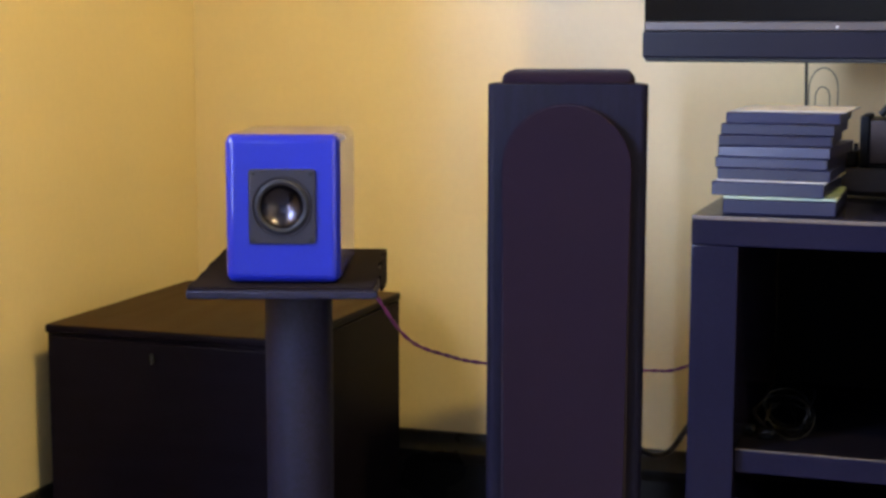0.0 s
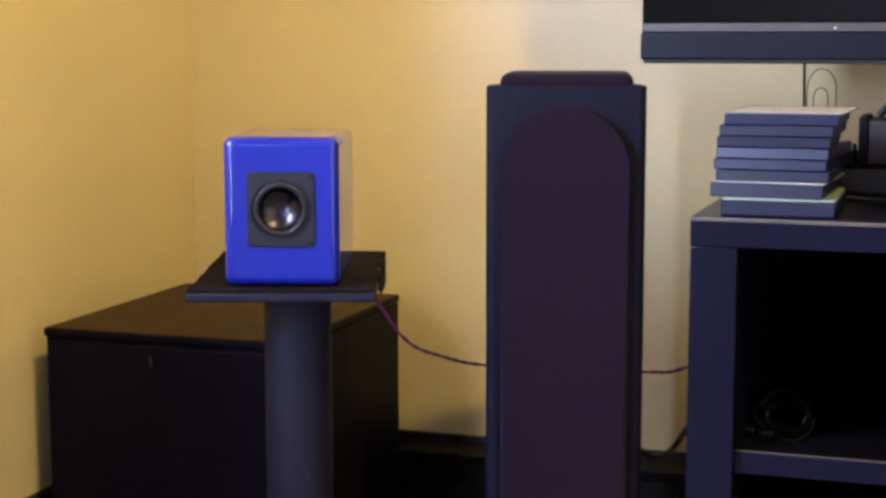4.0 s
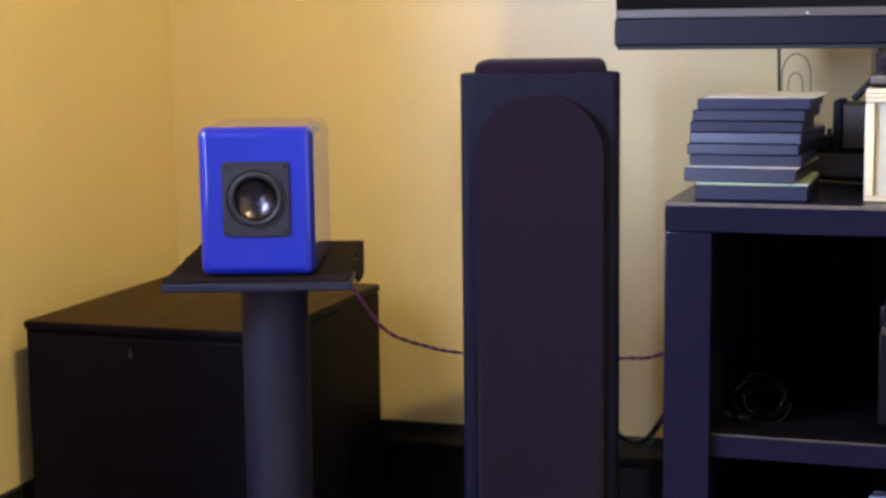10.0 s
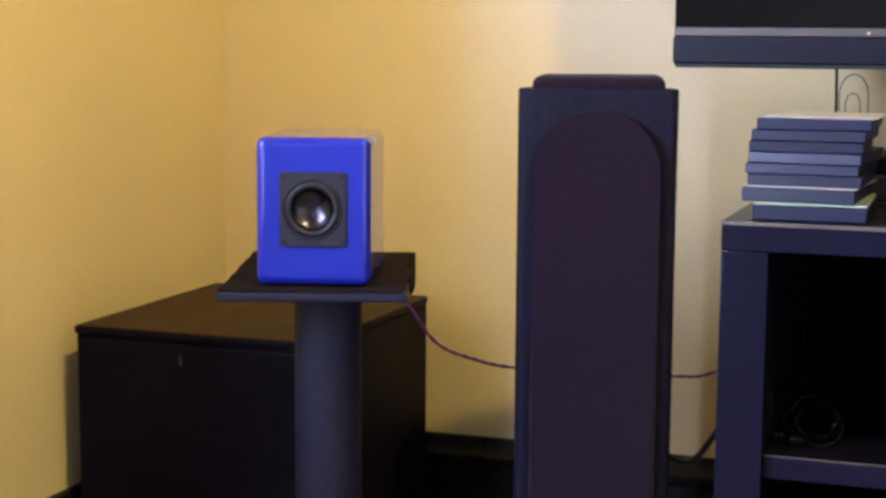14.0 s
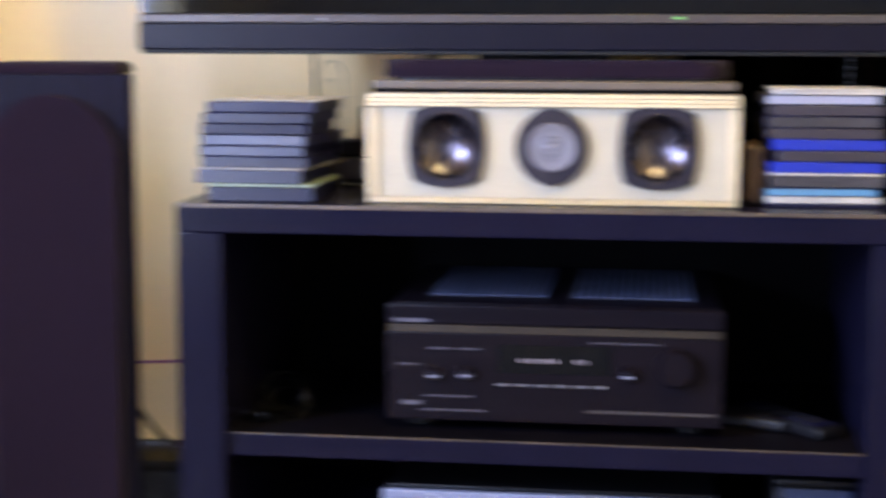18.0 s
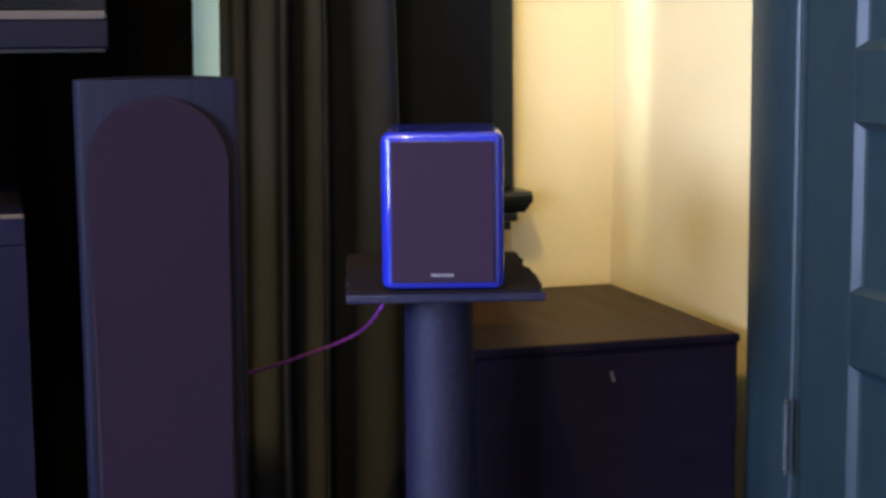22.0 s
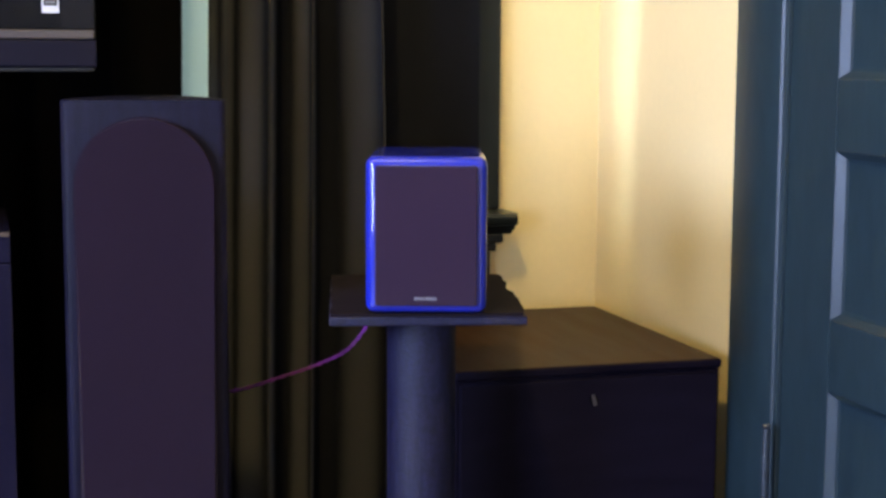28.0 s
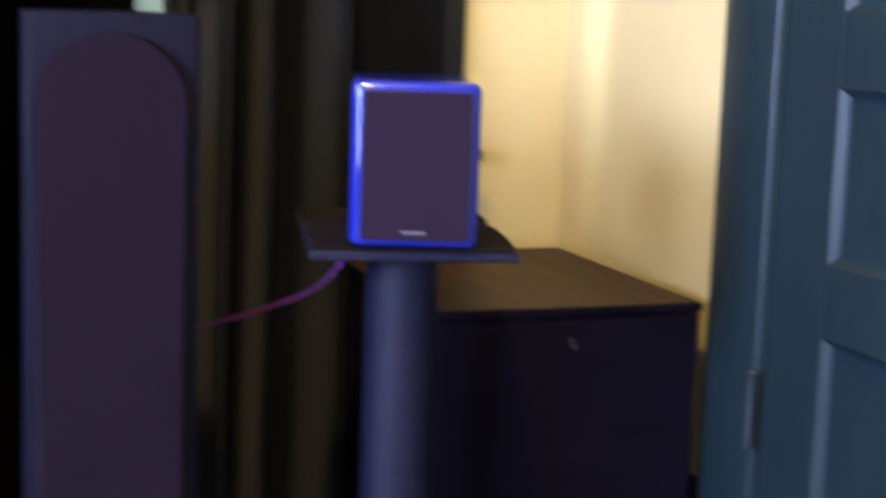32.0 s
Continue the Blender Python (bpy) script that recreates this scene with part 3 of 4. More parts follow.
st = part("energy_sticker", box(1.098, 1.120, -0.0008, -0.0002, 0.074, 0.096), M_WHITE, tv, "small white square sticker")
part("print", box(1.1005, 1.1175, -0.0013, -0.0009, 0.0835, 0.0935), M_RUBBER, st)
part("print", box(1.103, 1.115, -0.0017, -0.0014, 0.087, 0.089), M_PRINT, st)
part("bezel", box(1.1225, TW - 0.003, -0.0007, -0.0001, 0.0545, TZ - 0.004), M_BEZEL, screen, "glossy grey-black bezel")
# bright steel strip draws the thin highlight running up the bezel
part("bezel_seam", box(1.1205, 1.1220, -0.0012, -0.0001, 0.0970, TZ - 0.004), M_STEEL, screen, "thin bright highlight painted along the bezel")
letters("clock_digits", "5:09", 0.024, M_DIM, screen, pose(0.995, -0.0006, 0.153) @ FRONT, "dim clock digits on the screen")
part("rear_housing", box(0.12, 1.05, 0.0955, 0.215, 0.10, 0.60, 0.012), M_FRAME, tv)
part("connector_box", box(0.466, 0.655, 0.0955, 0.170, -0.042, 0.099, 0.006), M_FRAME, tv)
part("wall_bracket", box(0.45, 0.72, 0.2155, 0.4535, 0.25, 0.45, 0.004), M_FRAME, tv)


# ---- floorstanding loudspeakers ----
def tower(at, label, w, lift=0.0):
    ob = thing("tower_speaker", label, "loudspeaker", at, "pair of tower speakers")
    d, h, rc = 0.215, 0.868 + lift, 0.011
    # rounded front corners; the sides curve in towards a narrow back
    nose = [(w / 2 - rc + rc * math.sin(a), rc - rc * math.cos(a)) for a in (math.pi / 2 * k / 6 for k in range(6))]
    side = nose + [(w / 2 * (1 - 0.60 * (k / 12) ** 1.7), rc + (d - rc) * k / 12) for k in range(13)]
    plan = side + [(-x, y) for x, y in side[::-1]]
    body = part("body", prism(plan, 0.02, h, bevel=0.002), M_TOWER, ob)
    part("plinth", box(-w / 2 - 0.006, w / 2 + 0.006, 0.004, d * 0.9, 0, 0.0195, 0.004), M_FRAME, ob)
    g = part("grille", prism([(x, y) for x, y in arch(0.166, 0.10, 0.846, 28)], 0.0005, 0.015, FRONT, bevel=0.006, seg=4), M_GRILLE, ob, "plum cloth grille with an arched head")
    part("front_groove", prism(arch(0.1705, 0.0965, 0.8485, 28), 0.0, 0.0006, FRONT), M_GRILLE, body)
    return ob


towL = tower(pose(-0.4915, 1.868, 0, 0, 0, 13), "tall black-ash tower speaker with a plum cloth grille", 0.209, 0.005)
towR = tower(pose(0.780, 1.840, 0, 0, 0, -7), "tall black-ash tower speaker standing in front of the curtain", 0.199)
# its low dark cap
part("top_cap", prism(rounded(0.176, 0.17, 0.012, 4, 0, 0.115), 0.8735, 0.889, bevel=0.012, seg=4), M_GRILLE, towL, "plum padded cap on the top")


# ---- small blue monitors on stands ----
def stand(at, label, zp, front, pole_x, r):
    ob = thing("speaker_stand", label, "speaker stand", at, "pair of speaker stands")
    part("base_plate", box(-0.13, 0.13, -0.02, 0.30, 0, 0.012, 0.002), M_STAND, ob)
    part("pole", lathe([(0, 0.0125), (r, 0.0125), (r, zp - 0.0115), (0, zp - 0.0115)], 40, pose(pole_x, 0.085, 0)), M_STAND, ob, "thick round pole in textured black")
    part("top_plate", box(-0.12, 0.12, front, 0.34, zp - 0.011, zp, 0.0025), M_STAND, ob)
    return ob


def ragged(seed, w, d, z, flap):
    """A thin felt mat with a frayed edge, with a flap that hangs down on its right side."""
    rnd = random.Random(seed)
    pts = [(-w / 2, 0), (w / 2 - 0.004, 0)]
    n = 12
    pts += [(w / 2 + rnd.uniform(-0.004, 0.004), d * k / n) for k in range(1, n)]
    pts += [(w / 2, d), (-w / 2, d)]
    pts += [(-w / 2 + rnd.uniform(-0.002, 0.002), d * k / n) for k in range(n - 1, 0, -1)]
    bm = prism(pts, z, z + 0.0035)
    if flap:
        edge = [(0.10, 0), (0.10, -0.016), (0.155, -0.018), (0.16, -0.030), (0.30, -0.046), (d, -0.048), (d, 0)]
        bm2 = prism(edge, w / 2, w / 2 + 0.0035, Matrix(((0, 0, 1, 0), (1, 0, 0, 0), (0, 1, 0, z + 0.003), (0, 0, 0, 1))))
        me = bpy.data.meshes.new("tmp")
        bm2.to_mesh(me), bm2.free()
        bm.from_mesh(me)
        bpy.data.meshes.remove(me)
    return bm


def dish(r, depth, m):
    """A concave dish."""
    n = 12
    front = [(r * math.sin(math.pi / 2 * k / n), -depth * math.cos(math.pi / 2 * k / n) ** 1.6 + 0.0006) for k in range(n, -1, -1)]
    return lathe(front, 48, m)


def ring(r0, r1, h, m):
    return lathe([(r0, 0), (r0 + (r1 - r0) * 0.25, h * 0.8), ((r0 + r1) / 2, h), (r1 - (r1 - r0) * 0.25, h * 0.8), (r1, 0)], 48, m)


def monitor(at, label):
    ob = thing("bookshelf_speaker", label, "loudspeaker", at, "pair of blue monitors")
    w, d, h = 0.1455, 0.205, 0.190
    bm = box(-w / 2, w / 2, 0, d, 0.002, h, 0.011, 5)
    part("body", bm, M_BLUE, ob, "glossy cobalt blue lacquered box with rounded edges")
    for x in (-0.05, 0.05):
        for y in (0.03, 0.17):
            part("foot", lathe([(0, 0), (0.008, 0), (0.008, 0.0025), (0, 0.0025)], 14, pose(x, y, 0)), M_RUBBER, ob)
    return ob


TOE_L, TOE_R = 19.0, -16.5
AT_L = pose(-0.8085, 1.668, 0, 0, 0, TOE_L)
AT_R = pose(1.0965, 1.696, 0, 0, 0, TOE_R)
stand(AT_L, "black speaker stand with a thick round pole", 0.6185, -0.024, 0.0125, 0.0445)
AT_RS = pose(1.1035, 1.7095, 0, 0, 0, -12.5)  # its stand is turned a little less
stand(AT_RS, "black speaker stand with a thick pole, beside the curtain", 0.6105, -0.007, -0.004, 0.0435)
tagged(part("felt_mat", ragged(3, 0.236, 0.366, 0.6187, True), M_MAT, None, at=AT_L @ pose(0, -0.022, 0)), "frayed black felt mat hanging over the stand's plate", "mat")
tagged(part("felt_mat", ragged(5, 0.236, 0.344, 0.6107, False), M_MAT, None, at=AT_RS @ pose(0, -0.005, 0)), "frayed black felt mat on the stand's plate", "mat")
monL = monitor(AT_L @ pose(0, 0, 0.6225, 0, 0, -2.5), "glossy blue monitor with its bare driver showing, on a stand")
monR = monitor(AT_R @ pose(0, 0, 0.6143), "glossy blue monitor with a dark cloth grille, on a stand")

# bare driver of the one monitor
CZ = 0.0995
drv = part("driver", prism(rounded(0.0845, 0.0945, 0.005, 4, 0, CZ), 0.0002, 0.004, FRONT, bevel=0.001), M_DRIVER, monL, "dark grey square driver frame")
AXIS = pose(0, -0.0042, CZ) @ FRONT
part("rim", ring(0.0362, 0.0382, 0.0018, AXIS), M_DRIVER, drv)
part("surround", ring(0.0268, 0.0352, 0.0028, AXIS), M_SURROUND, drv, "grey rubber roll")
part("cone", dish(0.0270, 0.0125, AXIS), M_CONE, drv, "dark metallic dished cone")
hollow(drv, lathe([(0, 0.03), (0.0272, 0.03), (0.0272, -0.03), (0, -0.03)], 40, AXIS))
hollow(monL.children[0], lathe([(0, 0.03), (0.0345, 0.03), (0.0345, -0.03), (0, -0.03)], 40, AXIS))
for x in (-0.0365, 0.0365):
    for z in (CZ - 0.0415, CZ + 0.0415):
        part("screw", lathe([(0, 0.0012), (0.0016, 0.001), (0.0024, 0), (0, 0)], 12, pose(x, -0.0042, z) @ FRONT), M_RUBBER, drv)
# cloth grille of the other one
gr = part("grille", prism(rounded(0.122, 0.168, 0.003, 3, 0, 0.0955), 0.0003, 0.0075, FRONT, bevel=0.002), M_GRILLE2, monR, "dark grey-plum cloth grille")
for k, (a, b) in enumerate(((0, 5), (1, 4), (2, 5), (3, 4), (0, 4), (1, 5), (0, 4), (1, 4))):
    part("print", box(-0.0135 + k * 0.0034, -0.0135 + k * 0.0034 + 0.0020, -0.0081, -0.0076, 0.0190, 0.0208 + 0.0004 * b), M_PRINT, gr)


# ---- centre loudspeaker on the rack ----
ZT = 0.7092
AT_C = pose(-0.0810, 1.912, ZT) @ Matrix.Scale(1.006, 4)
cen = thing("center_speaker", "cream veneered centre speaker with two dark cones on the rack", "loudspeaker", AT_C)
CW, CD, CH = 0.472, 0.26, 0.142
cbody = part("body", box(0, CW, 0.004, CD, 0.004, CH, 0.0025), M_PLY, cen, "pale maple plywood case")
baffle = part("baffle", box(0.012, CW - 0.012, -0.0005, 0.0035, 0.0082, CH - 0.0182, 0.0006), M_CREAM, cen, "bright cream front panel")
for z0, z1 in ((CH - 0.0175, CH - 0.001), (0.001, 0.0078)):
    for k in range(3):
        a, b = z0 + (z1 - z0) * k / 3, z0 + (z1 - z0) * (k + 1) / 3
        part("edge_strip", box(0, CW, -0.0085 + 0.0015 * k, 0.0035, a + 0.0003, b - 0.0003, 0.0008), M_FRAMEWOOD, cen)
for x0, x1 in ((0, 0.0115), (CW - 0.0115, CW)):
    part("side_strip", box(x0, x1, -0.0075, 0.0035, 0.0082, CH - 0.018, 0.002), M_FRAMEWOOD, cen, "golden maple frame strip")


def barrel(cx, cz, bx, bz):
    """A square with its four corners at cx, cz and its sides bulging out to bx and bz."""
    out = []
    for k in range(4):
        ca, cb, bulge = (cx, cz, bx - cx) if k % 2 == 0 else (cz, cx, bz - cz)
        for s in range(10):
            u = -1 + 2 * s / 10
            p = (ca + bulge * (1 - u * u), cb * u)
            for _ in range(k):
                p = (-p[1], p[0])
            out.append(p)
    return out


ZD = 0.074
for x in (0.103, 0.373):
    w = part("woofer", prism(barrel(0.0435, 0.0435, 0.0500, 0.0525), 0.0008, 0.008, pose(x, 0, ZD) @ FRONT, bevel=0.004, seg=3), M_WOOF, cen, "black barrel-shaped driver frame")
    ax = pose(x, -0.0078, ZD) @ FRONT
    part("surround", ring(0.0412, 0.0445, 0.0018, ax), M_WOOF, w)
    part("cone", dish(0.0415, 0.0195, ax), M_CONE_SOFT, w, "dark metallic dished cone")
    for solid, r in ((w, 0.0417), (baffle, 0.0430), (cbody, 0.0430)):
        hollow(solid, lathe([(0, 0.03), (r, 0.03), (r, -0.03), (0, -0.03)], 40, ax))
lens = [(0.0465 * math.sin(a) * (1 - 0.12 * abs(math.cos(a)) ** 3), 0.049 * math.cos(a)) for a in (-2 * math.pi * k / 48 for k in range(48))]
tw = part("tweeter", prism(lens, 0.0008, 0.008, pose(0.238, 0, ZD) @ FRONT, bevel=0.004, seg=3), M_WOOF, cen, "black lens-shaped tweeter plate")
ax = pose(0.238, -0.0080, ZD) @ FRONT
part("horn", lathe([(0.031, 0.0002), (0.0295, 0.0016), (0.027, 0.0012), (0.021, 0.0006), (0.016, 0.0005), (0.0145, 0.0012), (0.0125, 0.0004)], 40, ax), M_HORN, tw)
part("dome", lathe([(0.0122, -0.001), (0.0105, 0.0022), (0.008, 0.0026), (0.006, 0.0012), (0.004, 0.0030), (0, 0.0036)], 32, ax), M_HORN, tw)
# near-black filler that paints the shadow gap below the top slab
part("felt_strip", box(0.006, CW - 0.006, 0.006, CD - 0.006, CH + 0.0002, CH + 0.0040), M_DARK, cen)
part("top_slab", box(0.004, CW - 0.004, 0.010, CD - 0.004, CH + 0.0042, CH + 0.0148, 0.002), M_SLAB, cen, "dull tan plywood top")
cover = thing("speaker_grille", "plum cloth speaker grille lying on the centre speaker", "grille", AT_C)
part("frame", prism(rounded(0.446, 0.196, 0.043, 8, 0.236, 0.165), CH + 0.0150, CH + 0.0185), M_FRAME, cover, "thin black plastic frame")
part("cloth", prism(rounded(0.458, 0.20, 0.045, 8, 0.234, 0.165), CH + 0.0187, CH + 0.041, bevel=0.014, seg=4), M_GRILLE, cover)


# ---- disc cases ----
def disc_case(w, d, h, at, shell, sleeve, label, group):
    ob = thing("disc_case", label, "disc case", at, group)
    part("shell", box(-w / 2, w / 2, 0, d, 0, h, 0.0012, 1), shell, ob)
    part("sleeve", box(-w / 2 + 0.004, w / 2 - 0.003, -0.0004, -0.00005, h * 0.12, h * 0.88), sleeve, ob)
    return ob


rnd = random.Random(11)
z = ZT + 0.0005
LEFT = [(0.0190, 0.000, M_PALECASE, M_CASE, 0), (0.0035, 0.001, M_GREEN, M_GREEN, 1), (0.0180, -0.015, M_PALECASE, M_CASE, -3), (0.0018, -0.011, M_PAPER, M_PAPER, -4), (0.0145, -0.008, M_PALECASE, M_CASE, -2), (0.0136, -0.0115, M_CASE, M_PALECASE, -4),
        (0.0142, -0.0085, M_PALECASE, M_PALECASE, -6), (0.0136, -0.007, M_CASE, M_CASE, 1), (0.0140, -0.0045, M_CASE, M_CASE, -1), (0.0142, 0.002, M_PALECASE, M_PALECASE, 0)]
for h, dx, a, b, turn in LEFT:
    words = "pale green paper sleeve in a stack of disc cases" if a is M_GREEN else "thin white paper sleeve in a stack of disc cases" if a is M_PAPER else "grey-blue plastic disc case in a stack on the rack" if a is M_PALECASE else "dark plastic disc case in a stack on the rack"
    disc_case(0.142, 0.178, h, pose(-0.219 + dx, 1.885, z, 0, 0, turn * 0.8), a, b, words, "stack of disc cases beside the centre speaker")
    z += h + 0.0004
tagged(part("booklet", box(-0.066, 0.075, 0.012, 0.184, 0, 0.0013), M_PAPER, None, at=pose(-0.216, 1.885, z, 0, 0, -2)), "pale booklet on top of the stacked cases", "booklet")
z = ZT + 0.0005
RIGHT = [(0.004, M_CASE, M_CASE, 0.0, "thin dark disc case"), (0.0085, M_PAPER, M_PAPER, 0.0, "white-spined disc case"), (0.0105, M_CASE, M_LCASE, -0.004, "light blue disc case"), (0.0145, M_MAUVE, M_SLEEVE, 0.004, "dark mauve disc case"), (0.003, M_PAPER, M_PAPER, 0.002, "thin white card sleeve"),
         (0.0135, M_BCASE, M_BCASE, 0.003, "bright blue disc case"), (0.0135, M_MAUVE, M_MAUVE, 0.012, "grey-mauve disc case"), (0.0135, M_BCASE, M_BCASE, 0.006, "deep blue disc case"), (0.0135, M_MAUVE, M_MAUVE, -0.001, "grey disc case"),
         (0.0145, M_CASE, M_SLEEVE, -0.003, "black disc case"), (0.013, M_MAUVE, M_MAUVE, 0.0, "dusky grey disc case"), (0.0125, M_MAUVE, M_PLAYER, -0.006, "pale blue-grey disc case"), (0.004, M_PAPER, M_PAPER, 0.004, "cream paper sleeve"), (0.003, M_PAPER, M_PAPER, 0.009, "pale pink paper sleeve")]
for h, a, b, dx, words in RIGHT:
    disc_case(0.1435, 0.150, h * 1.025, pose(0.503 + dx, 1.930, z, 0, 0, rnd.uniform(-2, 3)), a, b, words + " in a tall mixed stack", "mixed stack of disc cases")
    z += h * 1.025 + 0.0004


# ---- receiver on the upper shelf ----
rec = thing("receiver", "wide black home cinema receiver with knobs and a lit display", "receiver", pose(-0.058, 1.925, 0.4045))
W, H0, H1 = 0.440, 0.014, 0.170
rbody = part("case", box(0.004, W - 0.004, 0.012, 0.38, H0, H1, 0.002), M_RECV, rec)
face = part("front_panel", box(0, W, 0, 0.0115, H0, H1 - 0.038, 0.002), M_RECV, rec)
part("top_bezel", box(0, W, 0.001, 0.0115, H1 - 0.0275, H1 - 0.001, 0.003), M_RECV, rec)
part("copper_line", box(0.002, W - 0.002, -0.0012, 0.0008, H1 - 0.0375, H1 - 0.0277), M_COPPER, rec, "thin copper-coloured trim line")
for x in (0.04, W - 0.04):
    for y in (0.05, 0.34):
        part("foot", lathe([(0, 0), (0.02, 0), (0.022, 0.0135), (0, 0.0135)], 20, pose(x, y, 0)), M_RUBBER, rec)
for x0, x1 in ((0.045, 0.208), (0.240, 0.405)):
    vent = part("vent", box(x0, x1, 0.07, 0.35, H1 + 0.0003, H1 + 0.001), M_RUBBER, rec)
    n = 15
    for k in range(n):
        x = x0 + (x1 - x0) * (k + 0.5) / n
        part("slat", box(x - 0.0033, x + 0.0033, 0.072, 0.348, H1 + 0.0011, H1 + 0.0022), M_SLAT_SHEEN, vent)
disp = part("display", box(0.148, 0.296, -0.0008, -0.0001, 0.080, 0.118), M_SCREEN, face)
for x, w in ((0.180, 0.006), (0.189, 0.004), (0.196, 0.006), (0.205, 0.005), (0.213, 0.006), (0.2225, 0.007), (0.252, 0.006), (0.262, 0.004)):
    part("display_mark", box(x - w / 3, x + w / 3, -0.0014, -0.0009, 0.0945, 0.1000), M_TEXT, disp)
for x, z, r in ((0.063, 0.078, 0.009), (0.106, 0.080, 0.009), (0.318, 0.084, 0.010)):
    kn = part("knob", lathe([(r, 0), (r * 0.94, 0.010), (r * 0.80, 0.012), (0, 0.012)], 28, pose(x, 0, z) @ FRONT), M_RECV, rec, "small dark knob with painted pale glints")
    # two thin bars paint the blue-white glints on the knob's face
    part("knob_mark", box(x - 0.007, x + 0.006, -0.0126, -0.0121, z - 0.0045, z - 0.0015), M_PLAYER, kn, "painted pale blue glint")
    part("knob_mark", box(x - 0.009, x + 0.002, -0.0126, -0.0121, z + 0.001, z + 0.0025), M_CASE, kn)
part("volume_knob", lathe([(0.025, 0), (0.0245, 0.016), (0.022, 0.019), (0, 0.019)], 36, pose(0.380, 0, 0.094) @ FRONT), M_RECV, rec, "large black volume knob")
for k in range(6):
    part("button", box(0.148 + k * 0.0255, 0.161 + k * 0.0255, -0.002, -0.0001, 0.0630, 0.0655, 0.0006), M_PRINT, rec)
for x0, x1, z0, z1 in ((0.008, 0.055, 0.1455, 0.150), (0.055, 0.085, 0.110, 0.1115), (0.095, 0.125, 0.110, 0.1115), (0.012, 0.04, 0.088, 0.0895), (0.268, 0.36, 0.1225, 0.1235), (0.05, 0.115, 0.046, 0.0475), (0.02, 0.045, 0.034, 0.0395), (0.045, 0.13, 0.027, 0.0285), (0.395, 0.42, 0.134, 0.1365)):
    part("print", box(x0, x1, -0.0006, -0.0001, z0, z1), M_FAINT, face)
part("lower_trim", box(0.265, 0.432, -0.0012, -0.0002, 0.0298, 0.0330), M_SILVER, face, "silver strip along the lower edge")

# silver player on the lower shelf
play = thing("disc_player", "black and silver disc player with a curved front", "disc player", pose(-0.066, 1.935, 0.245))
part("case", box(0.004, 0.446, 0.012, 0.33, 0.004, 0.078, 0.002), M_FRAME, play)
pf = part("front_panel", box(0, 0.45, 0, 0.0115, 0.002, 0.073, 0.002), M_PLAYER, play, "pale silver front panel")
wave = [(x, 0.055 + 0.011 * math.exp(-((x - 0.225) / 0.055) ** 2) + 0.004 * math.exp(-((abs(x - 0.225) - 0.105) / 0.03) ** 2)) for x in (0.08 + 0.29 * k / 30 for k in range(31))]
part("curved_lip", prism(wave + [(x, y - 0.010) for x, y in wave[::-1]], 0.0002, 0.007, FRONT, bevel=0.002), M_WHITE, play, "raised white curved lip")
dome = [(0.225 + 0.058 * math.cos(a), 0.014 + 0.041 * math.sin(a)) for a in (math.pi * k / 24 for k in range(25))]
dsp = part("round_display", prism(dome, 0.0002, 0.003, FRONT), M_SCREEN, play)
part("amber_mark", box(0.232, 0.262, -0.0036, -0.0031, 0.038, 0.049), M_AMBER, dsp)
part("red_mark", box(0.192, 0.206, -0.0036, -0.0031, 0.044, 0.047), M_RED, dsp)
for x0, x1 in ((0.02, 0.06), (0.375, 0.43)):
    part("print", box(x0, x1, -0.0006, -0.0001, 0.060, 0.0615), M_FAINT, pf)
for x in (0.05, 0.40):
    part("foot", lathe([(0, -0.0003), (0.014, -0.0003), (0.014, 0.0035), (0, 0.0035)], 16, pose(x, 0.06, 0)), M_RUBBER, play)

# plastic box beside it
tub = thing("plastic_box", "dark plastic box with a dull blue front, on the lower shelf", "box", pose(0.455, 1.93, 0.245))
part("body", box(0, 0.098, 0.004, 0.16, 0, 0.098, 0.004), M_FRAME, tub)
part("lid", box(-0.002, 0.100, 0.002, 0.162, 0.0985, 0.108, 0.003), M_FRAME, tub)
part("blue_panel", box(0.008, 0.096, 0.0, 0.0035, 0.042, 0.096, 0.001), M_DULLBLUE, tub, "dull blue front panel")

# remote controls and a wrapped cable on the upper shelf
def remote(at, label, face):
    ob = thing("remote_control", label, "remote control", at, "remote controls beside the receiver")
    shell = part("shell", box(-0.022, 0.022, 0, 0.17, 0, 0.018, 0.006, 3), M_FRAME, ob)
    part("face_plate", box(-0.018, 0.018, 0.008, 0.162, 0.0182, 0.0192), face, ob)
    for k in range(5):
        for x in (-0.010, 0.0, 0.010):
            part("button", box(x - 0.003, x + 0.003, 0.03 + k * 0.022, 0.038 + k * 0.022, 0.0193, 0.0212), M_RUBBER, shell)
    return ob


remote(pose(0.523, 1.940, 0.4045, 0, 0, 35), "black remote control with a dull face on the shelf", M_CASE)
remote(pose(0.475, 1.985, 0.4045, 0, 0, 62), "black remote control lying aslant on the shelf", M_RECV)
bundle = thing("cable_bundle", "loosely coiled glossy black cable on the shelf", "cable", pose(-0.212, 1.985, 0.4045))
rnd = random.Random(4)
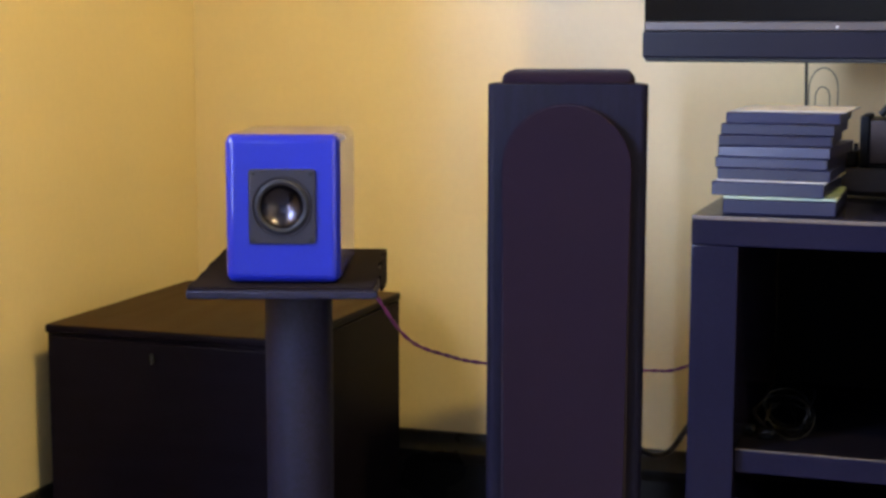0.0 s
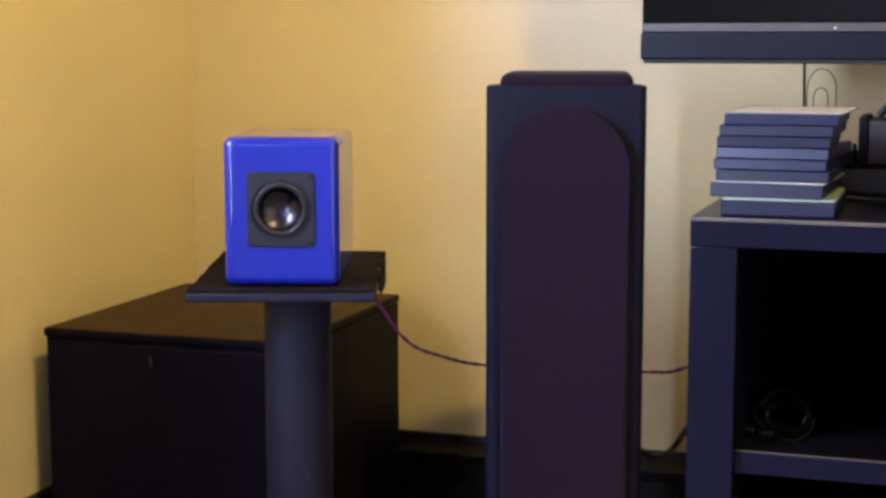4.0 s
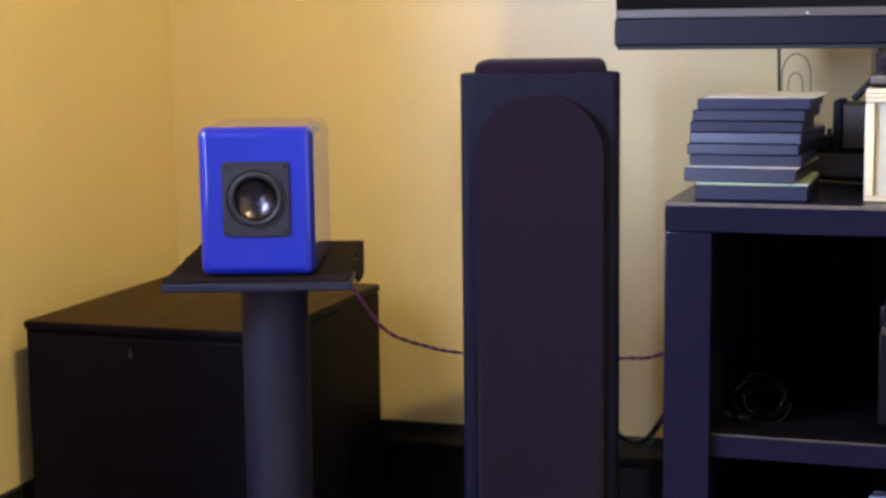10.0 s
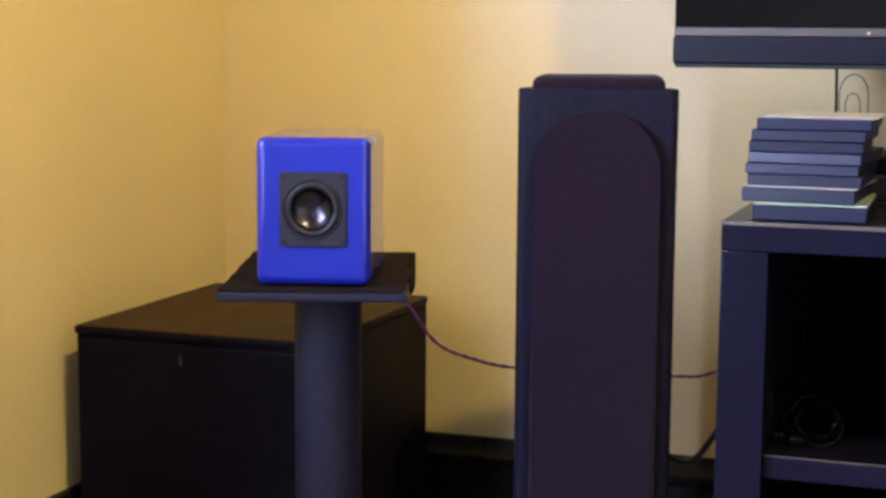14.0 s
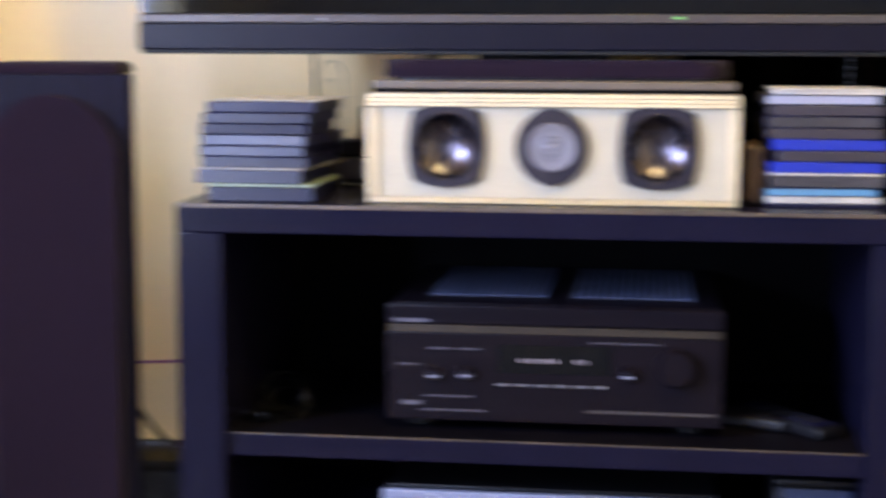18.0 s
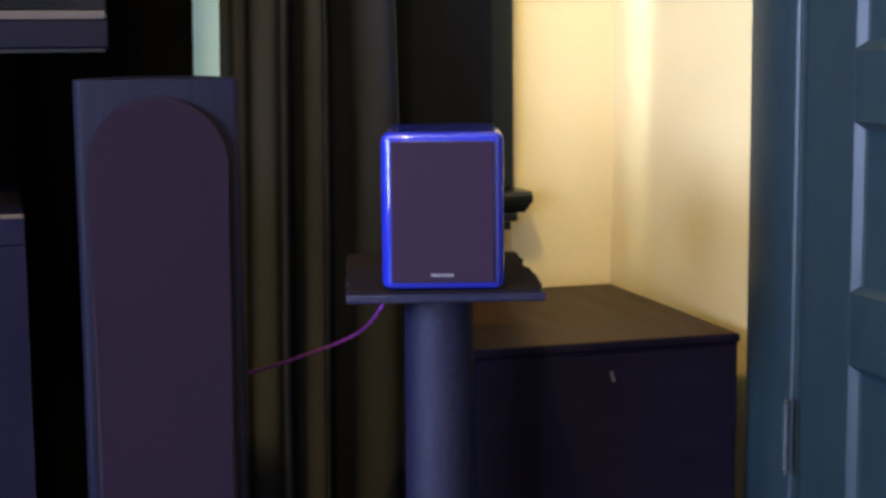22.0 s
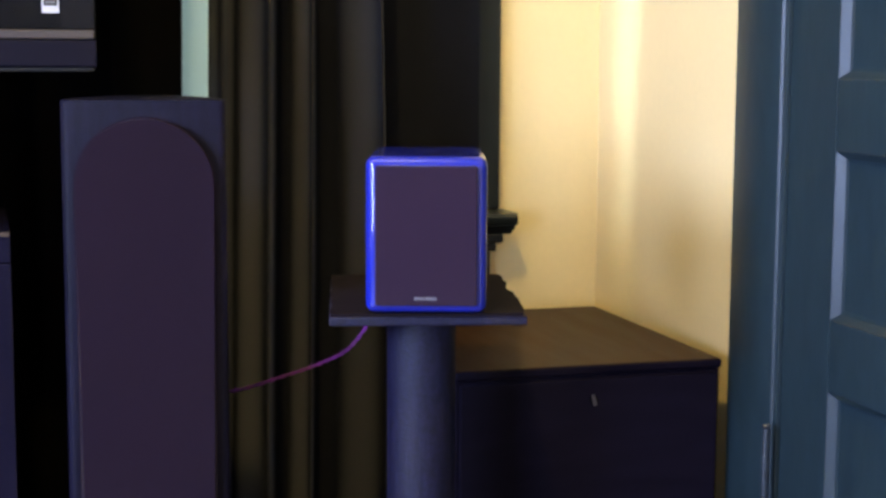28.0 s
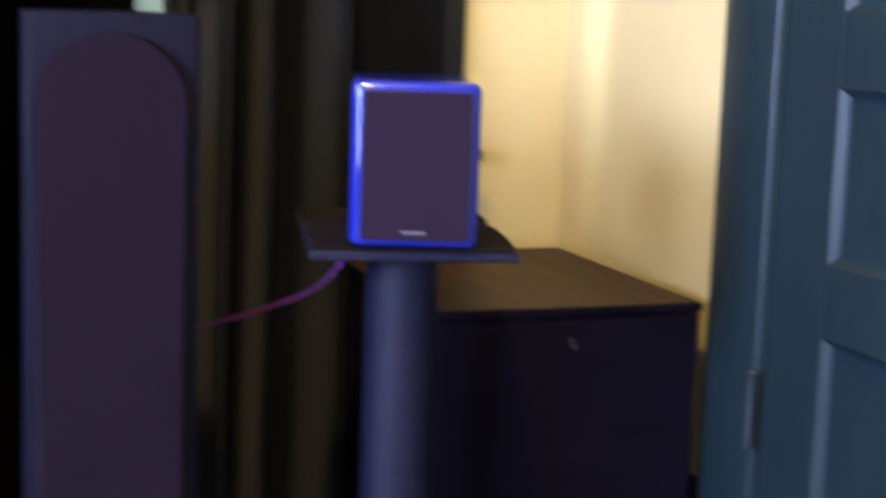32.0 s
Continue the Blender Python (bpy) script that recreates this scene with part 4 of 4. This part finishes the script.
for k, (r0, lean, spin) in enumerate(((0.034, 48, 8), (0.027, 60, -32), (0.037, 30, 40), (0.030, 70, 12), (0.033, 22, -15), (0.024, 55, 65), (0.038, 40, -55))):
    loop = [Vector((r0 * rnd.uniform(0.95, 1.25) * math.cos(a), r0 * rnd.uniform(0.8, 1.05) * math.sin(a), 0.005 * math.sin(2 * a + k))) for a in (2 * math.pi * j / 9 + k for j in range(10))]
    part("loop", tube(loop, 0.0013), M_GLOSSWIRE, bundle, at=pose(0.006 * math.sin(2.3 * k), 0.008 * k - 0.02, r0 * 0.9 * math.sin(math.radians(lean)) + 0.004, lean, 0, spin))
part("plug", box(-0.060, -0.035, -0.045, -0.028, 0.0, 0.016, 0.004), M_GLOSSWIRE, bundle)
part("plug", box(-0.030, -0.008, -0.056, -0.040, 0.0, 0.015, 0.004), M_GLOSSWIRE, bundle)

# small black box and wires behind the centre speaker
flat = thing("set_top_box", "flat dull grey-brown box lying at the back of the rack top", "electronics", pose(-0.200, 2.185, ZT))
part("case", box(0, 0.26, 0.002, 0.12, 0.003, 0.0385, 0.003), M_DULLBOX, flat)
part("front_face", box(0.003, 0.257, 0.0, 0.0018, 0.006, 0.035, 0.0006), M_DULLBOX, flat)
for x in (0.012, 0.236):
    part("foot", box(x, x + 0.012, 0.008, 0.020, 0, 0.0029), M_RUBBER, flat)
ZB = ZT + 0.0387
rt = thing("cable_box", "small black box with a dull mauve-brown face, on the flat box", "electronics", pose(-0.1415, 2.195, ZB))
part("case", box(0.004, 0.16, 0.002, 0.10, 0.003, 0.070, 0.004), M_FRAME, rt)
part("side_band", box(-0.001, 0.0125, -0.004, 0.102, 0.001, 0.075, 0.003), M_RUBBER, rt)
part("front_face", box(0.014, 0.158, -0.0005, 0.0015, 0.007, 0.068, 0.001), M_DUSK, rt, "dull mauve-brown front face")
part("foot", box(0.006, 0.156, 0.004, 0.098, 0.0, 0.0029), M_RUBBER, rt)
plug = thing("power_adapter", "small black power adapter lying on the flat box", "adapter", pose(-0.186, 2.20, ZB))
part("case", box(0, 0.041, 0, 0.06, 0, 0.024, 0.004, 2), M_RUBBER, plug)
part("plug_neck", box(0.034, 0.040, 0.018, 0.026, 0.0235, 0.034, 0.001), M_RUBBER, plug)
lead = [(-0.118, 2.25, ZB + 0.074), (-0.090, 2.25, 0.852), (-0.065, 2.25, 0.876), (-0.035, 2.25, 0.905), (-0.012, 2.24, 0.945)]
tagged(part("antenna", tube(lead, 0.0055), M_WIRE), "thick black lead rising behind the centre speaker", "cable")
tagged(part("signal_cable", tube([(-0.205, 2.13, 0.7127), (-0.175, 2.13, 0.7127), (-0.150, 2.12, 0.7127), (-0.120, 2.105, 0.7127), (-0.085, 2.095, 0.7127), (-0.05, 2.12, 0.7127)], 0.0032), M_WIRE), "black cable lying on top of the rack", "cable")
block = part("wooden_block", box(0.4045, 0.4290, 1.945, 2.03, ZT, ZT + 0.080, 0.009, 3), M_OXIDE)
tagged(block, "small rounded dark brown wooden block between speaker and cases", "block")
tagged(part("cable_raceway", box(-0.106, -0.094, 2.474, 2.4895, 0.2315, 1.0, 0.002), M_BEIGE), "narrow beige cable raceway on the wall", "cable raceway")
def hanging(points, radius, cloth, label):
    """A wire behind the stacked cases; points are x and z."""
    tagged(part("television_wire", tube([(x, 2.27, z) for x, z in points], radius), cloth), label, "cable")


hanging([(-0.2285, 0.97), (-0.2285, 0.90), (-0.227, 0.82), (-0.226, 0.712)], 0.0022, M_WIRE, "black wire hanging straight from the television")
for cx, cz, rx, rz, words in ((-0.2025, 0.858, 0.0210, 0.031, "thin grey wire looped behind the stacked cases"), (-0.2035, 0.845, 0.0105, 0.016, "short thin grey wire looped behind the stacked cases")):
    bow = [(cx - rx * math.cos(a), cz + rz * math.sin(a)) for a in (math.pi * k / 8 for k in range(9))]
    low = [(0.15, 0.82), (0.4, 0.79), (0.7, 0.75), (1, 0.712)]
    hanging([(cx - rx + 0.003 * u, z) for u, z in low[::-1]] + bow + [(cx + rx + 0.002 * u, z) for u, z in low], 0.0008, M_WIRE, words)

# speaker leads
TWL = [(-0.79, 1.90, 0.60), (-0.757, 1.86, 0.582), (-0.742, 1.95, 0.505), (-0.71, 2.03, 0.468), (-0.67, 2.10, 0.445), (-0.56, 2.2, 0.425), (-0.449, 2.22, 0.425), (-0.39, 2.2, 0.438), (-0.30, 2.315, 0.47)]
TWR = [(1.10, 1.93, 0.60), (1.068, 1.87, 0.577), (1.058, 1.95, 0.528), (1.03, 2.0, 0.50), (0.99, 2.05, 0.475), (0.935, 2.1, 0.448), (0.86, 2.13, 0.43), (0.80, 2.16, 0.36)]
for pts in (TWL, TWR):
    ob = thing("speaker_cable", "twisted purple speaker cable hanging from the stand", "cable", None, "purple speaker cables")
    part("strand", tube(pts, 0.0015, 8, 1.2), M_PURPLE, ob)
    part("strand", tube(pts, 0.0015, 8, 1.2, math.pi), M_PURPLE, ob)
tagged(part("power_cable", tube([(-0.50, 2.2, 0.36), (-0.46, 2.2, 0.312), (-0.43, 2.2, 0.298), (-0.40, 2.16, 0.318), (-0.37, 2.12, 0.362), (-0.33, 2.315, 0.43)], 0.0045), M_WIRE), "black power cable sagging behind the rack", "cable")
chain = thing("bead_chain", "silver bead chain hanging from the television", "chain", pose(0.566, 2.235, 0))
part("cord", tube([(0, 0, 1.003), (0.0005, 0, 0.93), (0, 0, 0.832)], 0.0008), M_STEEL, chain)
for k in range(12):
    part("bead", lathe([(0, -0.0034), (0.0022, -0.0022), (0.003, 0), (0.0022, 0.0022), (0, 0.0034)], 8, pose(0, 0, 0.837 + k * 0.0115)), M_STEEL, chain)



# ---- curtains ----
def curtain(folds, label, cloth):
    """Folds: x and y of the ridges and valleys, from one edge to the other."""
    fx, fy = [a for a, _ in folds], [b for _, b in folds]
    xs = np.linspace(fx[0], fx[-1], 240)
    ys = np.interp(xs, fx, fy)
    deep = max(fy)
    ys = deep - (deep - min(fy)) * ((deep - ys) / (deep - min(fy))) ** 1.7  # narrow ridges, broad valleys
    kern = np.hanning(15)
    ys = np.convolve(np.pad(ys, 7, "edge"), kern / kern.sum(), "valid")
    zs = np.linspace(0.03, 2.24, 26)
    bm = bmesh.new()

    def at(x, y, z):
        low = (2.24 - z) / 2.2
        drift = 0.006 * math.sin(2.1 * z + 11 * x) + 0.004 * noise.noise(Vector((x * 9, z * 1.3, 0)))
        return (x + drift, 2.39 + (y - 2.39) * (0.72 + 0.28 * low) + 0.006 * noise.noise(Vector((x * 14, z * 1.8, 5))), z)

    front = [[bm.verts.new(at(x, y, z)) for x, y in zip(xs, ys)] for z in zs]
    back = [[bm.verts.new((v.co.x, v.co.y + 0.004, v.co.z)) for v in row] for row in front]
    for rows, flip in ((front, False), (back, True)):
        for a, b in zip(rows, rows[1:]):
            for i in range(len(a) - 1):
                q = (a[i], a[i + 1], b[i + 1], b[i])
                bm.faces.new(q[::-1] if flip else q).smooth = True
    return tagged(part("curtain", bm, cloth), label, "curtain", "pair of curtains")


rnd = random.Random(2)
folds, x = [], 0.33
while x < 0.88:
    folds.append((x, 2.395 + (0.020 if len(folds) % 2 else -0.016) * rnd.uniform(0.7, 1.2)))
    x += rnd.uniform(0.040, 0.075)
# left curtain of the pair, in a much darker colour than the right one
curtain(folds + [(0.899, 2.40)], "heavy black curtain hanging in shallow folds beside the television", M_CURTAIN_BLACK)
curtain([(0.938, 2.385), (0.950, 2.325), (0.985, 2.44), (1.004, 2.30), (1.022, 2.30), (1.050, 2.445), (1.076, 2.43), (1.086, 2.30), (1.105, 2.41), (1.150, 2.43), (1.178, 2.29), (1.196, 2.28), (1.224, 2.43), (1.26, 2.445), (1.32, 2.442), (1.37, 2.435), (1.400, 2.425)],
        "heavy dark brown curtain hanging in deep folds in the corner", M_CURTAIN)
rod = thing("curtain_rod", "dark curtain rod above the window", "curtain rod")
part("pole", lathe([(0, 0.28), (0.012, 0.28), (0.012, 1.47), (0, 1.47)], 16, Matrix(((0, 0, 1, 0), (0, 1, 0, 2.385), (1, 0, 0, 2.255), (0, 0, 0, 1)))), M_FRAME, rod)
for x in (0.30, 1.45):
    part("bracket", box(x - 0.008, x + 0.008, 2.385, 2.4895, 2.235, 2.242), M_FRAME, rod)
